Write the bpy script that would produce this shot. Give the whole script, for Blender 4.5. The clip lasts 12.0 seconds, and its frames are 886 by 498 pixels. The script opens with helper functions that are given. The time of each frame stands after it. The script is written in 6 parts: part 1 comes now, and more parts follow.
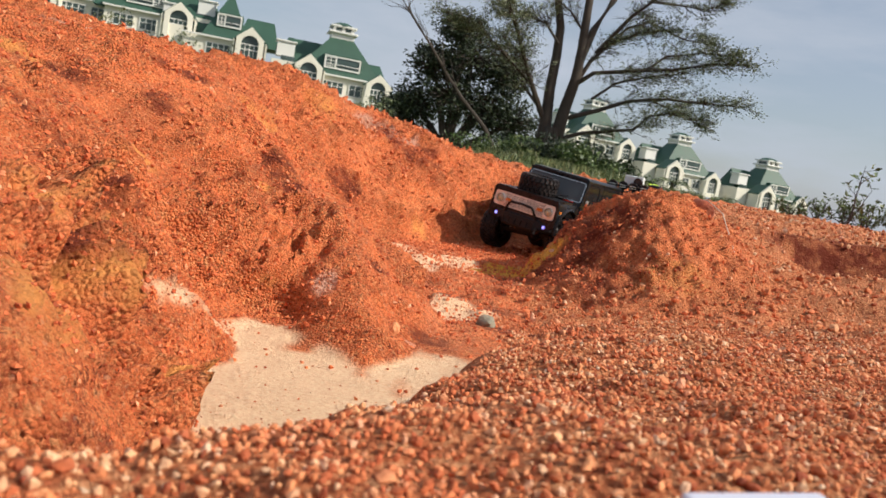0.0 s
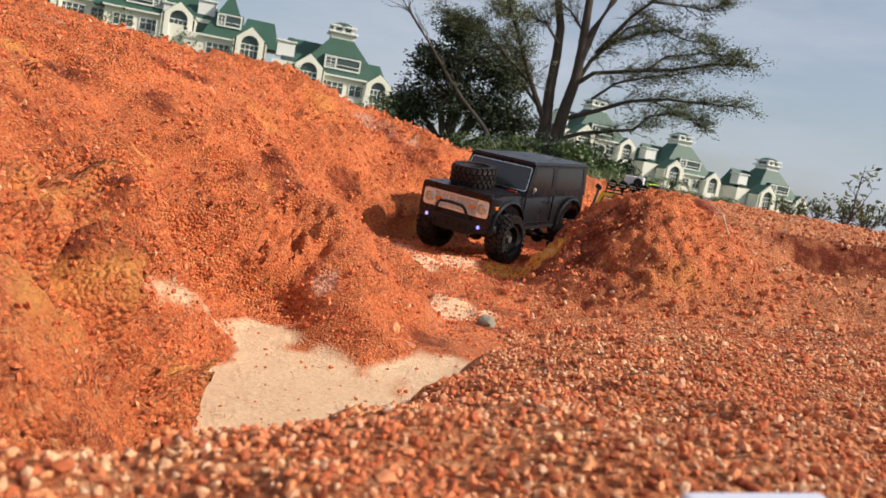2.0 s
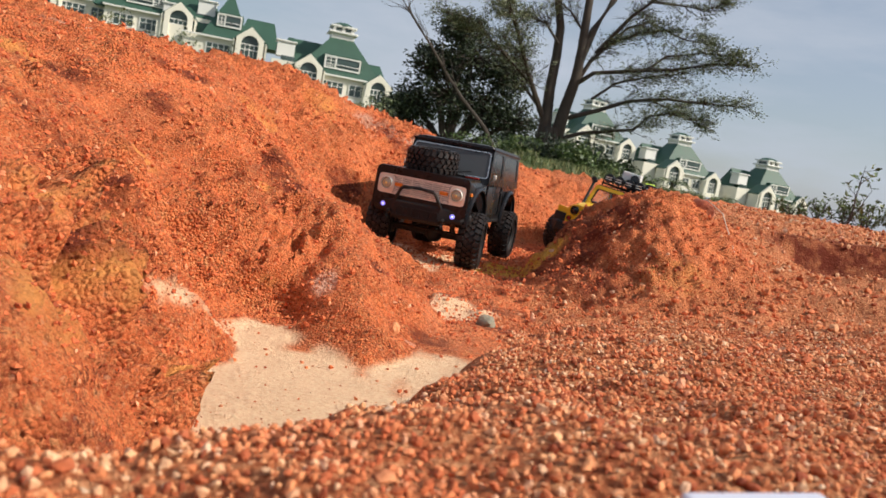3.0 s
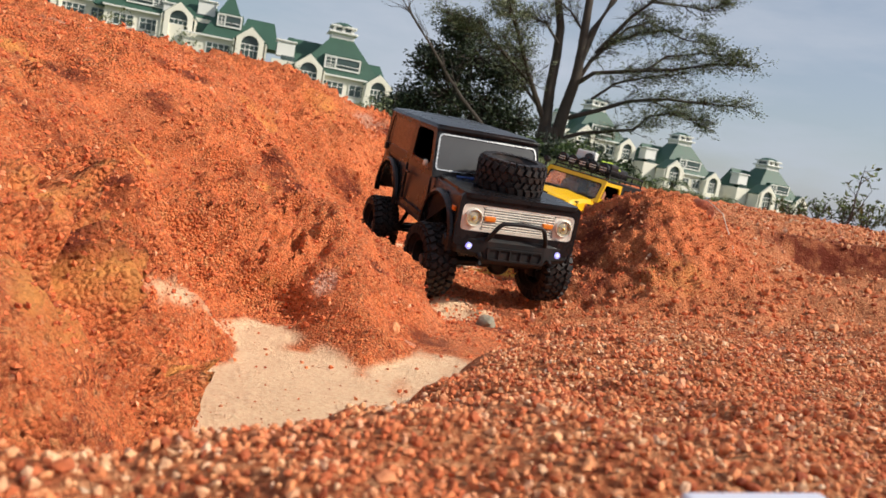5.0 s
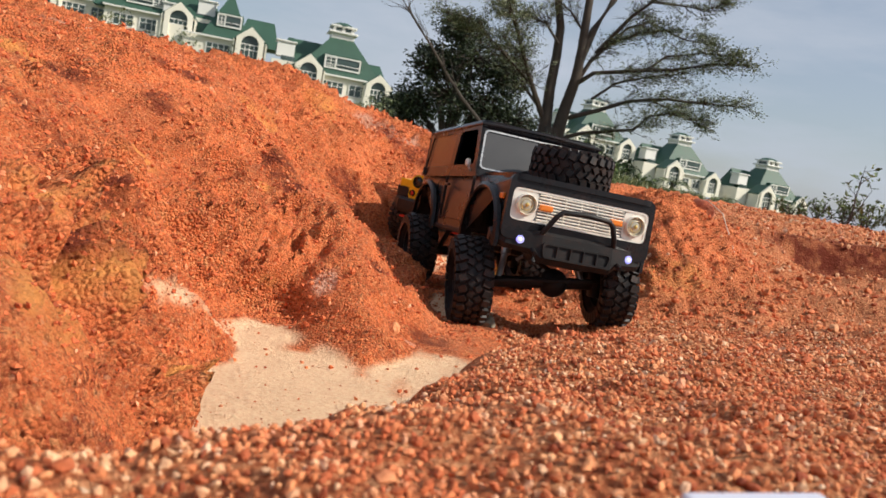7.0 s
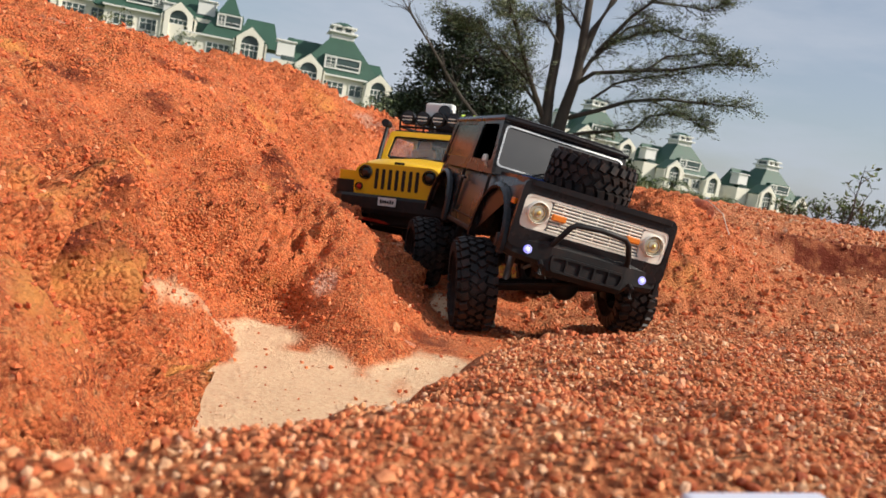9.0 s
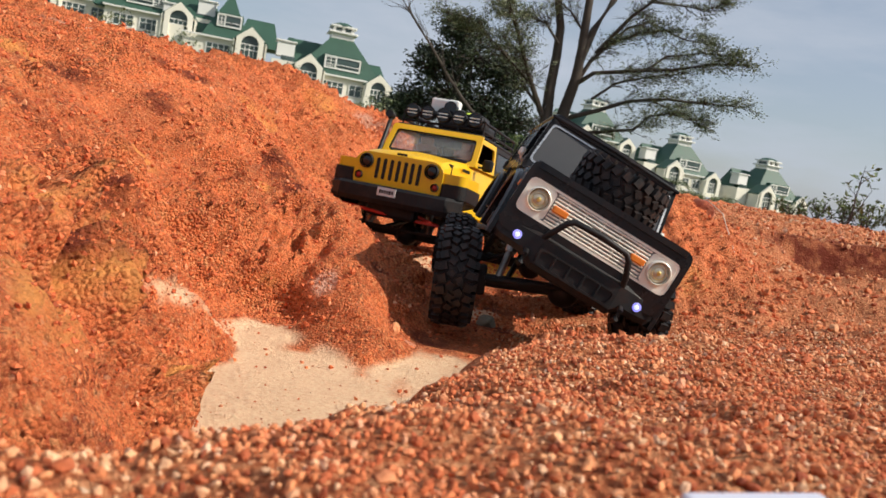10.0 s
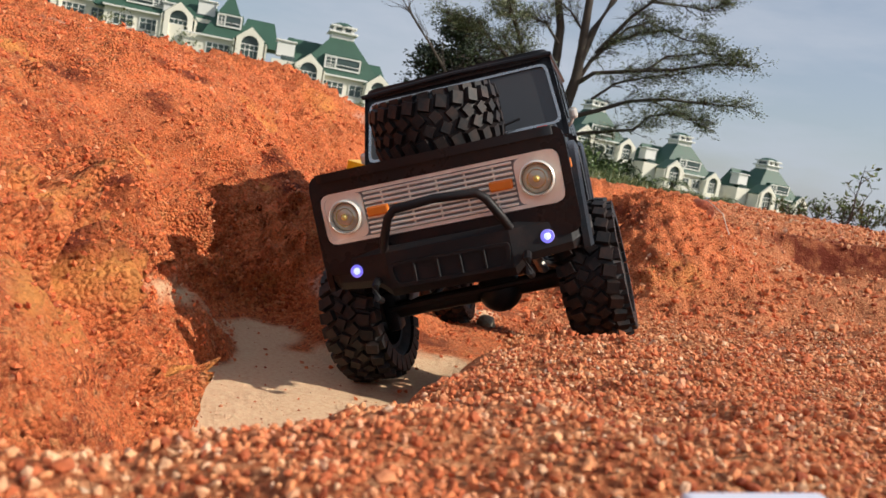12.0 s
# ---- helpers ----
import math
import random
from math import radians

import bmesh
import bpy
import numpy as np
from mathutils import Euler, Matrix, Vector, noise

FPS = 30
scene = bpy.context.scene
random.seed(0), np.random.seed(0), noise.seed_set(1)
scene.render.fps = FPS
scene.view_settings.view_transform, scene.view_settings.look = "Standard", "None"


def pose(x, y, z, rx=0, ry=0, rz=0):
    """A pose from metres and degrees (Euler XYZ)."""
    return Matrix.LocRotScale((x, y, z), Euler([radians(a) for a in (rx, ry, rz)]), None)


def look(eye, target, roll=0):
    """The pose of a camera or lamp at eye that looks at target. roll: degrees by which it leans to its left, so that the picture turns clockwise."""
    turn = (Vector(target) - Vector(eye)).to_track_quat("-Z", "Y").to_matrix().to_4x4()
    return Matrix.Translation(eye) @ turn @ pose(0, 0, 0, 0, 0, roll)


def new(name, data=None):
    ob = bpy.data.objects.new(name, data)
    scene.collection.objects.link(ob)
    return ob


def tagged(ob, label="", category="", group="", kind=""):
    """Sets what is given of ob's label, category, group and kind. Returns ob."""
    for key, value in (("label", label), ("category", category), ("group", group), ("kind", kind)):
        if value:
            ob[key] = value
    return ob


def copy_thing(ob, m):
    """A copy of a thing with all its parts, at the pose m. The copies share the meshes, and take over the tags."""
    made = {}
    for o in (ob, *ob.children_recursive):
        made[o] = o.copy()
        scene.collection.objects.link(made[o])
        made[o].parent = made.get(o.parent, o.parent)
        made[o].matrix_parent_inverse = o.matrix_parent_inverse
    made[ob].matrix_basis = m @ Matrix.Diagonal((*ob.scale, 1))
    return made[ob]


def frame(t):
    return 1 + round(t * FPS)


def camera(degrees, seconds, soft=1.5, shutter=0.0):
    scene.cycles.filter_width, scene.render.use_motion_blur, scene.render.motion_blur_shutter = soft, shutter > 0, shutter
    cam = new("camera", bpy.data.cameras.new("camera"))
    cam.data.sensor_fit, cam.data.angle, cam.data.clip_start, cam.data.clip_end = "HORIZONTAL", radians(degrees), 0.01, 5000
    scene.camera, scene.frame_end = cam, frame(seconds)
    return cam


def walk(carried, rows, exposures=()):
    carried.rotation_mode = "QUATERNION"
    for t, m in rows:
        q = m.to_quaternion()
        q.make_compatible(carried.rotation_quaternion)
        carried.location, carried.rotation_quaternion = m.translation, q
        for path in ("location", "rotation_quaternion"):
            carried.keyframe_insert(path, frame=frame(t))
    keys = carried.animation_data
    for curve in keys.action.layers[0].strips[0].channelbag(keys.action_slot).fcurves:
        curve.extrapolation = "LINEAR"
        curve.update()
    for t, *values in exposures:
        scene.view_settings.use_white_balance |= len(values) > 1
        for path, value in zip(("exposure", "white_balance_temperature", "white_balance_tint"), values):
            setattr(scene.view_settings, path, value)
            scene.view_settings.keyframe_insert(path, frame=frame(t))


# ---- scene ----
cam = camera(62, 12.0, 1.5)
cam.data.dof.use_dof, cam.data.dof.focus_distance, cam.data.dof.aperture_fstop = True, 0.60, 28.0
EYE = (0.0, 0.0, 0.06)
AIM = (0.0, math.cos(radians(7.2)), 0.06 - math.sin(radians(7.2)))
walk(cam, [(0.0, look(EYE, AIM, 10.0)), (12.0, look(EYE, AIM, 10.0))])

# ---- light ----
SUN_AZ, SUN_EL = 104.0, 37.0     # degrees clockwise from +y, and above the horizon
world = bpy.data.worlds.new("sky")
scene.world = world
world.use_nodes = True
wn, wl = world.node_tree.nodes, world.node_tree.links
sky = wn.new("ShaderNodeTexSky")
sky.sky_type, sky.sun_disc = "NISHITA", False
sky.sun_elevation, sky.sun_rotation = radians(SUN_EL), radians(SUN_AZ)
sky.air_density, sky.dust_density, sky.ozone_density = 1.0, 1.5, 1.0
back = wn["Background"]
back.inputs["Strength"].default_value = 0.104
# thin high cloud over a hazy blue sky
tc, cloud = wn.new("ShaderNodeTexCoord"), wn.new("ShaderNodeTexNoise")
cloud.inputs["Scale"].default_value, cloud.inputs["Detail"].default_value, cloud.inputs["Roughness"].default_value = 3.0, 7.0, .55
squash = wn.new("ShaderNodeMapping")
squash.inputs["Scale"].default_value, squash.inputs["Rotation"].default_value, squash.inputs["Location"].default_value = (.8, .8, 3.2), (0, .35, .5), (.3, .0, .2)
wl.new(tc.outputs["Generated"], squash.inputs["Vector"])
wl.new(squash.outputs["Vector"], cloud.inputs["Vector"])
veil = wn.new("ShaderNodeValToRGB")
veil.color_ramp.elements[0].position, veil.color_ramp.elements[1].position = .42, .64
veil.color_ramp.elements[0].color, veil.color_ramp.elements[1].color = (.42, .42, .42, 1), (.95, .95, .95, 1)
wl.new(cloud.outputs["Fac"], veil.inputs["Fac"])
blend = wn.new("ShaderNodeMix")
blend.data_type = "RGBA"
blend.inputs[7].default_value = (4.95, 5.45, 6.35, 1)
wl.new(veil.outputs["Color"], blend.inputs[0])
wl.new(sky.outputs["Color"], blend.inputs[6])
wl.new(blend.outputs[2], back.inputs["Color"])
sun = new("sun", bpy.data.lights.new("sun", "SUN"))
sun.data.energy, sun.data.angle, sun.data.color = 5.0, radians(0.6), (1.0, 0.93, 0.82)
a, e = radians(SUN_AZ), radians(SUN_EL)
sun.matrix_world = look((math.sin(a) * math.cos(e) * 30, math.cos(a) * math.cos(e) * 30, math.sin(e) * 30), (0, 0, 0))


# ---- the ground's shape ----
def smooth(a, b, v):
    u = np.clip((v - a) / (b - a), 0.0, 1.0)
    return u * u * (3 - 2 * u)


def lattice(ix, iy, seed):
    h = (ix.astype(np.int64) * 374761393 + iy.astype(np.int64) * 668265263 + seed * 974711) & 0x7FFFFFFF
    h = ((h ^ (h >> 13)) * 1274126177) & 0x7FFFFFFF
    return ((h ^ (h >> 16)) & 0xFFFF) / 65535.0


def grain(x, y, size, seed):
    """Smooth value noise from -1 to 1, with cells of that size in metres."""
    x, y = x / size + 311.7, y / size + 173.3
    ix, iy = np.floor(x), np.floor(y)
    u, v = x - ix, y - iy
    u, v = u * u * (3 - 2 * u), v * v * (3 - 2 * v)
    a, b = lattice(ix, iy, seed), lattice(ix + 1, iy, seed)
    c, d = lattice(ix, iy + 1, seed), lattice(ix + 1, iy + 1, seed)
    return 2 * ((a * (1 - u) + b * u) * (1 - v) + (c * (1 - u) + d * u) * v) - 1


FOOT = ((-.60, -1.0), (-.45, .0), (-.32, .13), (-.18, .19), (-.115, .30), (-.118, .38), (-.121, .42), (-.127, .45), (-.141, .48), (-.157, .51), (-.163, .53), (-.159, .568), (-.150, .607),
        (-.157, .645), (-.168, .675), (-.184, .705), (-.174, .718), (-.152, .722), (-.126, .708), (-.101, .680), (-.076, .655), (-.053, .642), (-.029, .664), (-.012, .70), (-.005, .745),
        (-.003, .78), (.0, .85), (.0, 1.0), (-.008, 1.1), (-.05, 1.2), (-.16, 1.3), (-.24, 1.4), (-.26, 1.5), (-.235, 1.65), (-.12, 1.85), (.0, 2.0), (.12, 2.2), (.35, 2.5), (.8, 3.0), (1.8, 4.0), (2.8, 5.0))


def bank_distance(x, y):
    """How far a place lies behind the foot of the long bank (0 in the gully)."""
    best, behind = np.full(np.shape(x), 1e9), np.zeros(np.shape(x), dtype=bool)
    for (x0, y0), (x1, y1) in zip(FOOT, FOOT[1:]):
        dx, dy = x1 - x0, y1 - y0
        u = np.clip(((x - x0) * dx + (y - y0) * dy) / (dx * dx + dy * dy), 0, 1)
        best = np.minimum(best, np.hypot(x - x0 - u * dx, y - y0 - u * dy))
        behind ^= ((y0 <= y) != (y1 <= y)) & (x < x0 + (y - y0) * dx / (dy if dy else 1.0))
    behind |= (y >= 5.0) & (x < 2.8) | (y < -1.0) & (x < -.6)
    return np.where(behind, best, 0.0)


def right_foot(y):
    return np.interp(y, [0.0, .115, .135, .155, .2, .31, .43, .6, .75, .9, 1.05, 1.3, 1.6, 1.9, 2.3, 3.0, 4.0],
                     [-.60, -.42, -.25, -.165, -.145, -.095, -.055, .005, .055, .09, .11, .12, .17, .35, .62, 1.2, 2.2])


def floor_height(y):
    return np.interp(y, [0.0, .4, .6, .85, .99, 1.2, 1.5, 2.0, 2.5, 3.2, 4.0], [-.13, -.14, -.143, -.141, -.165, -.162, -.158, -.172, -.18, -.11, 0.03])


def gravel_height(x, y):
    z = np.interp(y, [-.5, .0, .12, .2, .31, .5, .7, .9, 1.1, 1.4, 1.8, 2.2, 2.6, 3.4],
                  [0, 0, 0, -.010, -.022, -.038, -.086, -.130, -.148, -.112, -.06, .01, .07, .08])
    z = z + .13 * np.clip(x - .2, 0, .8) * smooth(.3, .9, y) * (1 - smooth(1.6, 2.6, y))
    # the heaped mound beside the gully and its tail
    d = np.hypot((x - .39) / .165, (y - 1.47) / .24)
    z = z + .121 * np.exp(-d ** 2.6)
    d = np.hypot((x - .58) / .22, (y - 1.80) / .22)
    z = z + .045 * np.exp(-d ** 2.2)
    z = z - .010 * (1 - smooth(-.09, .05, x)) * smooth(.08, .15, y)
    # the edge along the gully has slumped
    z = z - .024 * (1 - smooth(.05, .20, x - right_foot(y))) * smooth(.14, .22, y) * (1 - smooth(.75, .95, y))
    # a low step in the gravel; its shade is painted by the dark mask
    z = z - .065 * smooth(.66, .80, x + .02 * grain(x, y, .08, 30)) * smooth(1.38, 1.52, y) * (1 - smooth(1.655, 1.675, y + .03 * grain(x, y, .12, 31)))
    return z


def height(x, y):
    """The ground's height without its fine relief."""
    wob = .018 * grain(x, y, .16, 3) + .010 * grain(x, y, .06, 4)
    fl = floor_height(y)
    s = bank_distance(x + wob, y)
    top = .31 + .08 * smooth(.9, 1.9, y) - .15 * smooth(2.2, 3.0, y)
    spur = smooth(.60, .68, y) * (1 - smooth(1.15, 1.35, y)) * (1 + 2.4 * (1 - smooth(.66, .92, y))) * smooth(-.36, -.14, x)
    bank = top * (1 - np.exp(-s / (.20 + .09 * spur))) + .012 * grain(x, y, .28, 5) * smooth(.02, .2, s)
    r = smooth(0, .115, x - right_foot(y) + wob)
    g = gravel_height(x, y)
    z = np.where(s > 0, fl + bank, fl + (g - fl) * r)
    # beyond the diggings: level ground, then the bank under the tree, then the hill with the houses
    away = smooth(2.4, 3.8, np.hypot(x * .8, y))
    far = .055 + .7 * smooth(14, 24, y) * (1 - smooth(2.8, 5.5, x)) * smooth(-.6, 2.2, x) + smooth(40, 90, y) * np.clip((15 - x) * .11, 0, 8)
    far = far * smooth(2, 4, y) - .0 * x
    return z + (far - z) * away


def grain3(x, y, z, size, seed):
    """Smooth value noise in space from -1 to 1."""
    z = z / size + 57.1
    iz = np.floor(z)
    w = z - iz
    w = w * w * (3 - 2 * w)
    out = 0
    for k in (0, 1):
        sx, sy = ((iz + k) * 17.31) % 97.0, ((iz + k) * 29.77) % 89.0
        out = out + grain(x + sx * size, y + sy * size, size, seed) * (w if k else 1 - w)
    return out


def relief(x, y, z):
    """Clods, crumbs, pits and washed-out ledges, out along the ground's normal."""
    s = bank_distance(x, y)
    g = x - right_foot(y)
    near = 1 - smooth(3.5, 6, np.hypot(x, y))
    rough = .16 + .84 * smooth(-.12, .38, grain3(x, y, z, .17, 11) + .6 * grain3(x, y, z, .07, 12))
    rough = rough + 1.3 * np.exp(-np.hypot((x + .215) / .05, (y - .42) / .08) ** 2) + .9 * np.exp(-np.hypot((x + .275) / .05, (y - .57) / .05) ** 2) + .6 * np.exp(-np.hypot((x + .50) / .12, (y - .95) / .14) ** 2)
    wx, wy, wz = x + .022 * grain3(x, y, z, .03, 21), y + .022 * grain3(x, y, z, .03, 22), z + .022 * grain3(x, y, z, .03, 25)
    broad = .020 * grain3(wx, wy, wz, .16, 26) + .011 * grain3(wx, wy, wz * 1.6, .065, 13)
    lumps = .0085 * smooth(.0, .5, grain3(wx, wy, wz, .027, 14)) + .0095 * smooth(.0, .45, grain3(wx, wy, wz, .0145, 15)) + .0048 * grain3(x, y, z, .0085, 27)
    pits = -.011 * smooth(.42, .74, grain3(wx, wy, wz * 1.5, .050, 16)) - .008 * smooth(.40, .56, grain3(wx, wy, wz, .021, 23))
    close = 1 - smooth(.55, .75, y)
    lumps = lumps + close * (.0050 * smooth(-.1, .4, grain3(wx, wy, wz, .0105, 41)) - .0060 * smooth(.30, .55, grain3(wx, wy, wz, .0120, 42)))
    ledge = .012 * smooth(-.06, .06, grain3(wx * .6, wy * .6, wz * 2, .08, 24))
    soil = (broad * (1 - .5 * (1 - smooth(.5, .8, y))) + (lumps + pits + ledge) * rough) * smooth(0, .035, s)
    mound = np.exp(-(np.hypot((x - .4) / .32, (y - 1.5) / .4)) ** 4)
    grav = (.0065 * grain(x, y, .07, 17) + .0045 * grain(x, y, .028, 29) + .0028 * grain(x, y, .012, 18)) * smooth(0, .05, g) + mound * (.8 * broad + lumps * .8 + pits * .4 - .002) * smooth(0, .06, g)
    bed = .0010 * grain(x, y, .03, 19) + .0006 * grain(x, y, .007, 20) + .010 * smooth(.80, .95, y) * smooth(-.1, .5, grain(x, y, .06, 28)) * (1 - smooth(1.5, 1.8, y))
    return (soil + grav + bed * (1 - smooth(0, .05, s)) * (1 - smooth(0, .05, g))) * near


# ---- materials ----
def blank(name):
    m = bpy.data.materials.new(name)
    m.use_nodes = True
    return m, m.node_tree.nodes, m.node_tree.links, m.node_tree.nodes["Principled BSDF"]


def ramp(nodes, links, fac, stops):
    r = nodes.new("ShaderNodeValToRGB")
    el = r.color_ramp.elements
    while len(el) < len(stops):
        el.new(0.5)
    for e, (p, c) in zip(el, stops):
        e.position, e.color = p, (*c, 1)
    links.new(fac, r.inputs["Fac"])
    return r.outputs["Color"]


def cloudy(nodes, links, scale, detail=6.0, rough=0.6, coords=None):
    n = nodes.new("ShaderNodeTexNoise")
    n.inputs["Scale"].default_value, n.inputs["Detail"].default_value, n.inputs["Roughness"].default_value = scale, detail, rough
    if coords is None:
        tc = nodes.new("ShaderNodeTexCoord")
        coords = tc.outputs["Object"]
    links.new(coords, n.inputs["Vector"])
    return n.outputs["Fac"]


def mixed(nodes, links, fac, a, b, mode="MIX"):
    m = nodes.new("ShaderNodeMix")
    m.data_type, m.blend_type = "RGBA", mode
    for sock, v in ((m.inputs[0], fac), (m.inputs[6], a), (m.inputs[7], b)):
        if isinstance(v, (int, float)):
            sock.default_value = v
        elif isinstance(v, tuple):
            sock.default_value = (*v, 1)
        else:
            links.new(v, sock)
    return m.outputs[2]


def number(nodes, links, op, a, b=0.0, clamp=False):
    m = nodes.new("ShaderNodeMath")
    m.operation, m.use_clamp = op, clamp
    for sock, v in zip(m.inputs, (a, b)):
        if isinstance(v, (int, float)):
            sock.default_value = v
        else:
            links.new(v, sock)
    return m.outputs[0]


def bumped(nodes, links, bsdf, fac, strength, distance):
    b = nodes.new("ShaderNodeBump")
    b.inputs["Strength"].default_value, b.inputs["Distance"].default_value = strength, distance
    links.new(fac, b.inputs["Height"])
    links.new(b.outputs["Normal"], bsdf.inputs["Normal"])


def surface(name, col, rough=0.6, metal=0.0, scale=60.0, vary=0.25, bump=0.0, dust=None, dusty=0.0):
    """A painted, moulded or plain surface with two scales of variation, and dust where it is dusty."""
    m, n, l, b = blank(name)
    big, fine = cloudy(n, l, scale * .2), cloudy(n, l, scale, 8.0, .7)
    dark = tuple(c * (1 - vary) for c in col)
    lite = tuple(min(1, c * (1 + vary)) for c in col)
    c = ramp(n, l, big, [(.3, dark), (.7, lite)])
    c = mixed(n, l, number(n, l, "MULTIPLY", fine, .3), c, tuple(x * .7 for x in col))
    if dust:
        k = number(n, l, "MULTIPLY", number(n, l, "SUBTRACT", cloudy(n, l, scale * .5, 8.0, .75), .5 - dusty * .25), 2.2 * dusty, True)
        c = mixed(n, l, k, c, dust)
    l.new(c, b.inputs["Base Color"])
    rr = n.new("ShaderNodeMapRange")
    rr.inputs["To Min"].default_value, rr.inputs["To Max"].default_value = max(.03, rough - .1), min(1, rough + .12)
    l.new(big, rr.inputs["Value"])
    l.new(rr.outputs["Result"], b.inputs["Roughness"])
    b.inputs["Metallic"].default_value = metal
    if bump:
        bumped(n, l, b, fine, .5, bump)
    return m


def ground_material():
    m, n, l, b = blank("ground_soil")
    geo = n.new("ShaderNodeNewGeometry")
    pos = geo.outputs["Position"]

    def mask(name):
        a = n.new("ShaderNodeAttribute")
        a.attribute_name = name
        return a.outputs["Fac"]
    big, mid, fine = cloudy(n, l, 7, 5, .6, pos), cloudy(n, l, 34, 6, .65, pos), cloudy(n, l, 260, 6, .7, pos)
    tiny = cloudy(n, l, 700, 5, .75, pos)
    speck = n.new("ShaderNodeTexVoronoi")
    speck.inputs["Scale"].default_value = 420
    l.new(pos, speck.inputs["Vector"])
    soil = ramp(n, l, big, [(.30, (.68, .148, .046)), (.50, (.88, .208, .066)), (.70, (.94, .275, .098))])
    soil = mixed(n, l, ramp(n, l, cloudy(n, l, 4.5, 9, .74, pos), [(.49, (0, 0, 0)), (.60, (.75, .75, .75))]), soil, (.44, .078, .026))
    soil = mixed(n, l, ramp(n, l, mid, [(.50, (0, 0, 0)), (.60, (.80, .80, .80))]), soil, (.42, .085, .030))
    soil = mixed(n, l, ramp(n, l, cloudy(n, l, 15, 7, .7, pos), [(.55, (0, 0, 0)), (.63, (.85, .85, .85))]), soil, (.26, .048, .024))
    soil = mixed(n, l, ramp(n, l, cloudy(n, l, 19, 7, .7, pos), [(.60, (0, 0, 0)), (.70, (.7, .7, .7))]), soil, (.72, .34, .10))
    soil = mixed(n, l, ramp(n, l, cloudy(n, l, 11, 8, .72, pos), [(.58, (0, 0, 0)), (.72, (.55, .55, .55))]), soil, (.74, .34, .17))
    soil = mixed(n, l, ramp(n, l, fine, [(.40, (.85, .85, .85)), (.46, (0, 0, 0))]), soil, (.17, .033, .016))
    soil = mixed(n, l, ramp(n, l, tiny, [(.52, (0, 0, 0)), (.60, (.75, .75, .75))]), soil, (.92, .40, .16))
    soil = mixed(n, l, ramp(n, l, tiny, [(.38, (.8, .8, .8)), (.44, (0, 0, 0))]), soil, (.26, .052, .020))
    soil = mixed(n, l, ramp(n, l, speck.outputs["Color"], [(.86, (0, 0, 0)), (.92, (.45, .45, .45))]), soil, (.74, .40, .25))
    # crumb by crumb, the earth differs in tone and stands out a little
    drift = n.new("ShaderNodeVectorMath")
    drift.operation = "MULTIPLY_ADD"
    wobble = n.new("ShaderNodeTexNoise")
    wobble.inputs["Scale"].default_value = 90
    l.new(pos, wobble.inputs["Vector"])
    l.new(wobble.outputs["Color"], drift.inputs[0])
    drift.inputs[1].default_value = (.003, .003, .003)
    l.new(pos, drift.inputs[2])
    crumb = n.new("ShaderNodeTexVoronoi")
    crumb.inputs["Scale"].default_value = 330
    l.new(drift.outputs[0], crumb.inputs["Vector"])
    apart = n.new("ShaderNodeSeparateColor")
    l.new(crumb.outputs["Color"], apart.inputs["Color"])
    crumbly = ramp(n, l, cloudy(n, l, 12, 5, .65, pos), [(.40, (.25, .25, .25)), (.58, (1, 1, 1))])
    tone = ramp(n, l, apart.outputs["Red"], [(0, (.24, .040, .016)), (.25, (.64, .138, .044)), (.7, (.92, .250, .084)), (1, (.97, .43, .18))])
    soil = mixed(n, l, number(n, l, "MULTIPLY", crumbly, .62), soil, tone)
    ochre = mixed(n, l, fine, (.95, .43, .13), (.86, .29, .07))
    soil = mixed(n, l, number(n, l, "MULTIPLY", mask("ochre"), ramp(n, l, mid, [(.38, (.2, .2, .2)), (.55, (1, 1, 1))])), soil, ochre)
    soil = mixed(n, l, number(n, l, "MULTIPLY", mask("pale"), ramp(n, l, fine, [(.40, (.2, .2, .2)), (.56, (.9, .9, .9))])), soil, (.84, .50, .36))
    soil = mixed(n, l, mask("yellow"), soil, ramp(n, l, fine, [(.36, (.55, .22, .03)), (.52, (.93, .52, .06)), (.68, (.97, .64, .12))]))
    grav = ramp(n, l, fine, [(.30, (.30, .068, .026)), (.48, (.60, .185, .072)), (.62, (.80, .38, .18))])
    c = mixed(n, l, mask("gravel"), soil, grav)
    # dark earth, and the painted shade of mound, step and holes
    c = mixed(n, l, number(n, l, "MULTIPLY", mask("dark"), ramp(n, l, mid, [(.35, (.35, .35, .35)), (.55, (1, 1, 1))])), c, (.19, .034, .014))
    sand = ramp(n, l, fine, [(.30, (.84, .50, .29)), (.50, (.96, .65, .40)), (.72, (.98, .74, .50))])
    c = mixed(n, l, mask("sand"), c, sand)
    grass = ramp(n, l, cloudy(n, l, 1.3, 8, .7, pos), [(.35, (.05, .075, .02)), (.55, (.11, .13, .04)), (.75, (.24, .17, .08))])
    c = mixed(n, l, mask("grass"), c, grass)
    l.new(c, b.inputs["Base Color"])
    b.inputs["Roughness"].default_value = .93
    b.inputs["Specular IOR Level"].default_value = .25
    h = number(n, l, "ADD", number(n, l, "MULTIPLY", fine, .5), mid)
    h = number(n, l, "ADD", h, number(n, l, "MULTIPLY", tiny, .28))
    dome = number(n, l, "MULTIPLY", number(n, l, "SUBTRACT", 1.0, number(n, l, "MULTIPLY", crumb.outputs["Distance"], 1.3)), number(n, l, "MULTIPLY", crumbly, .75))
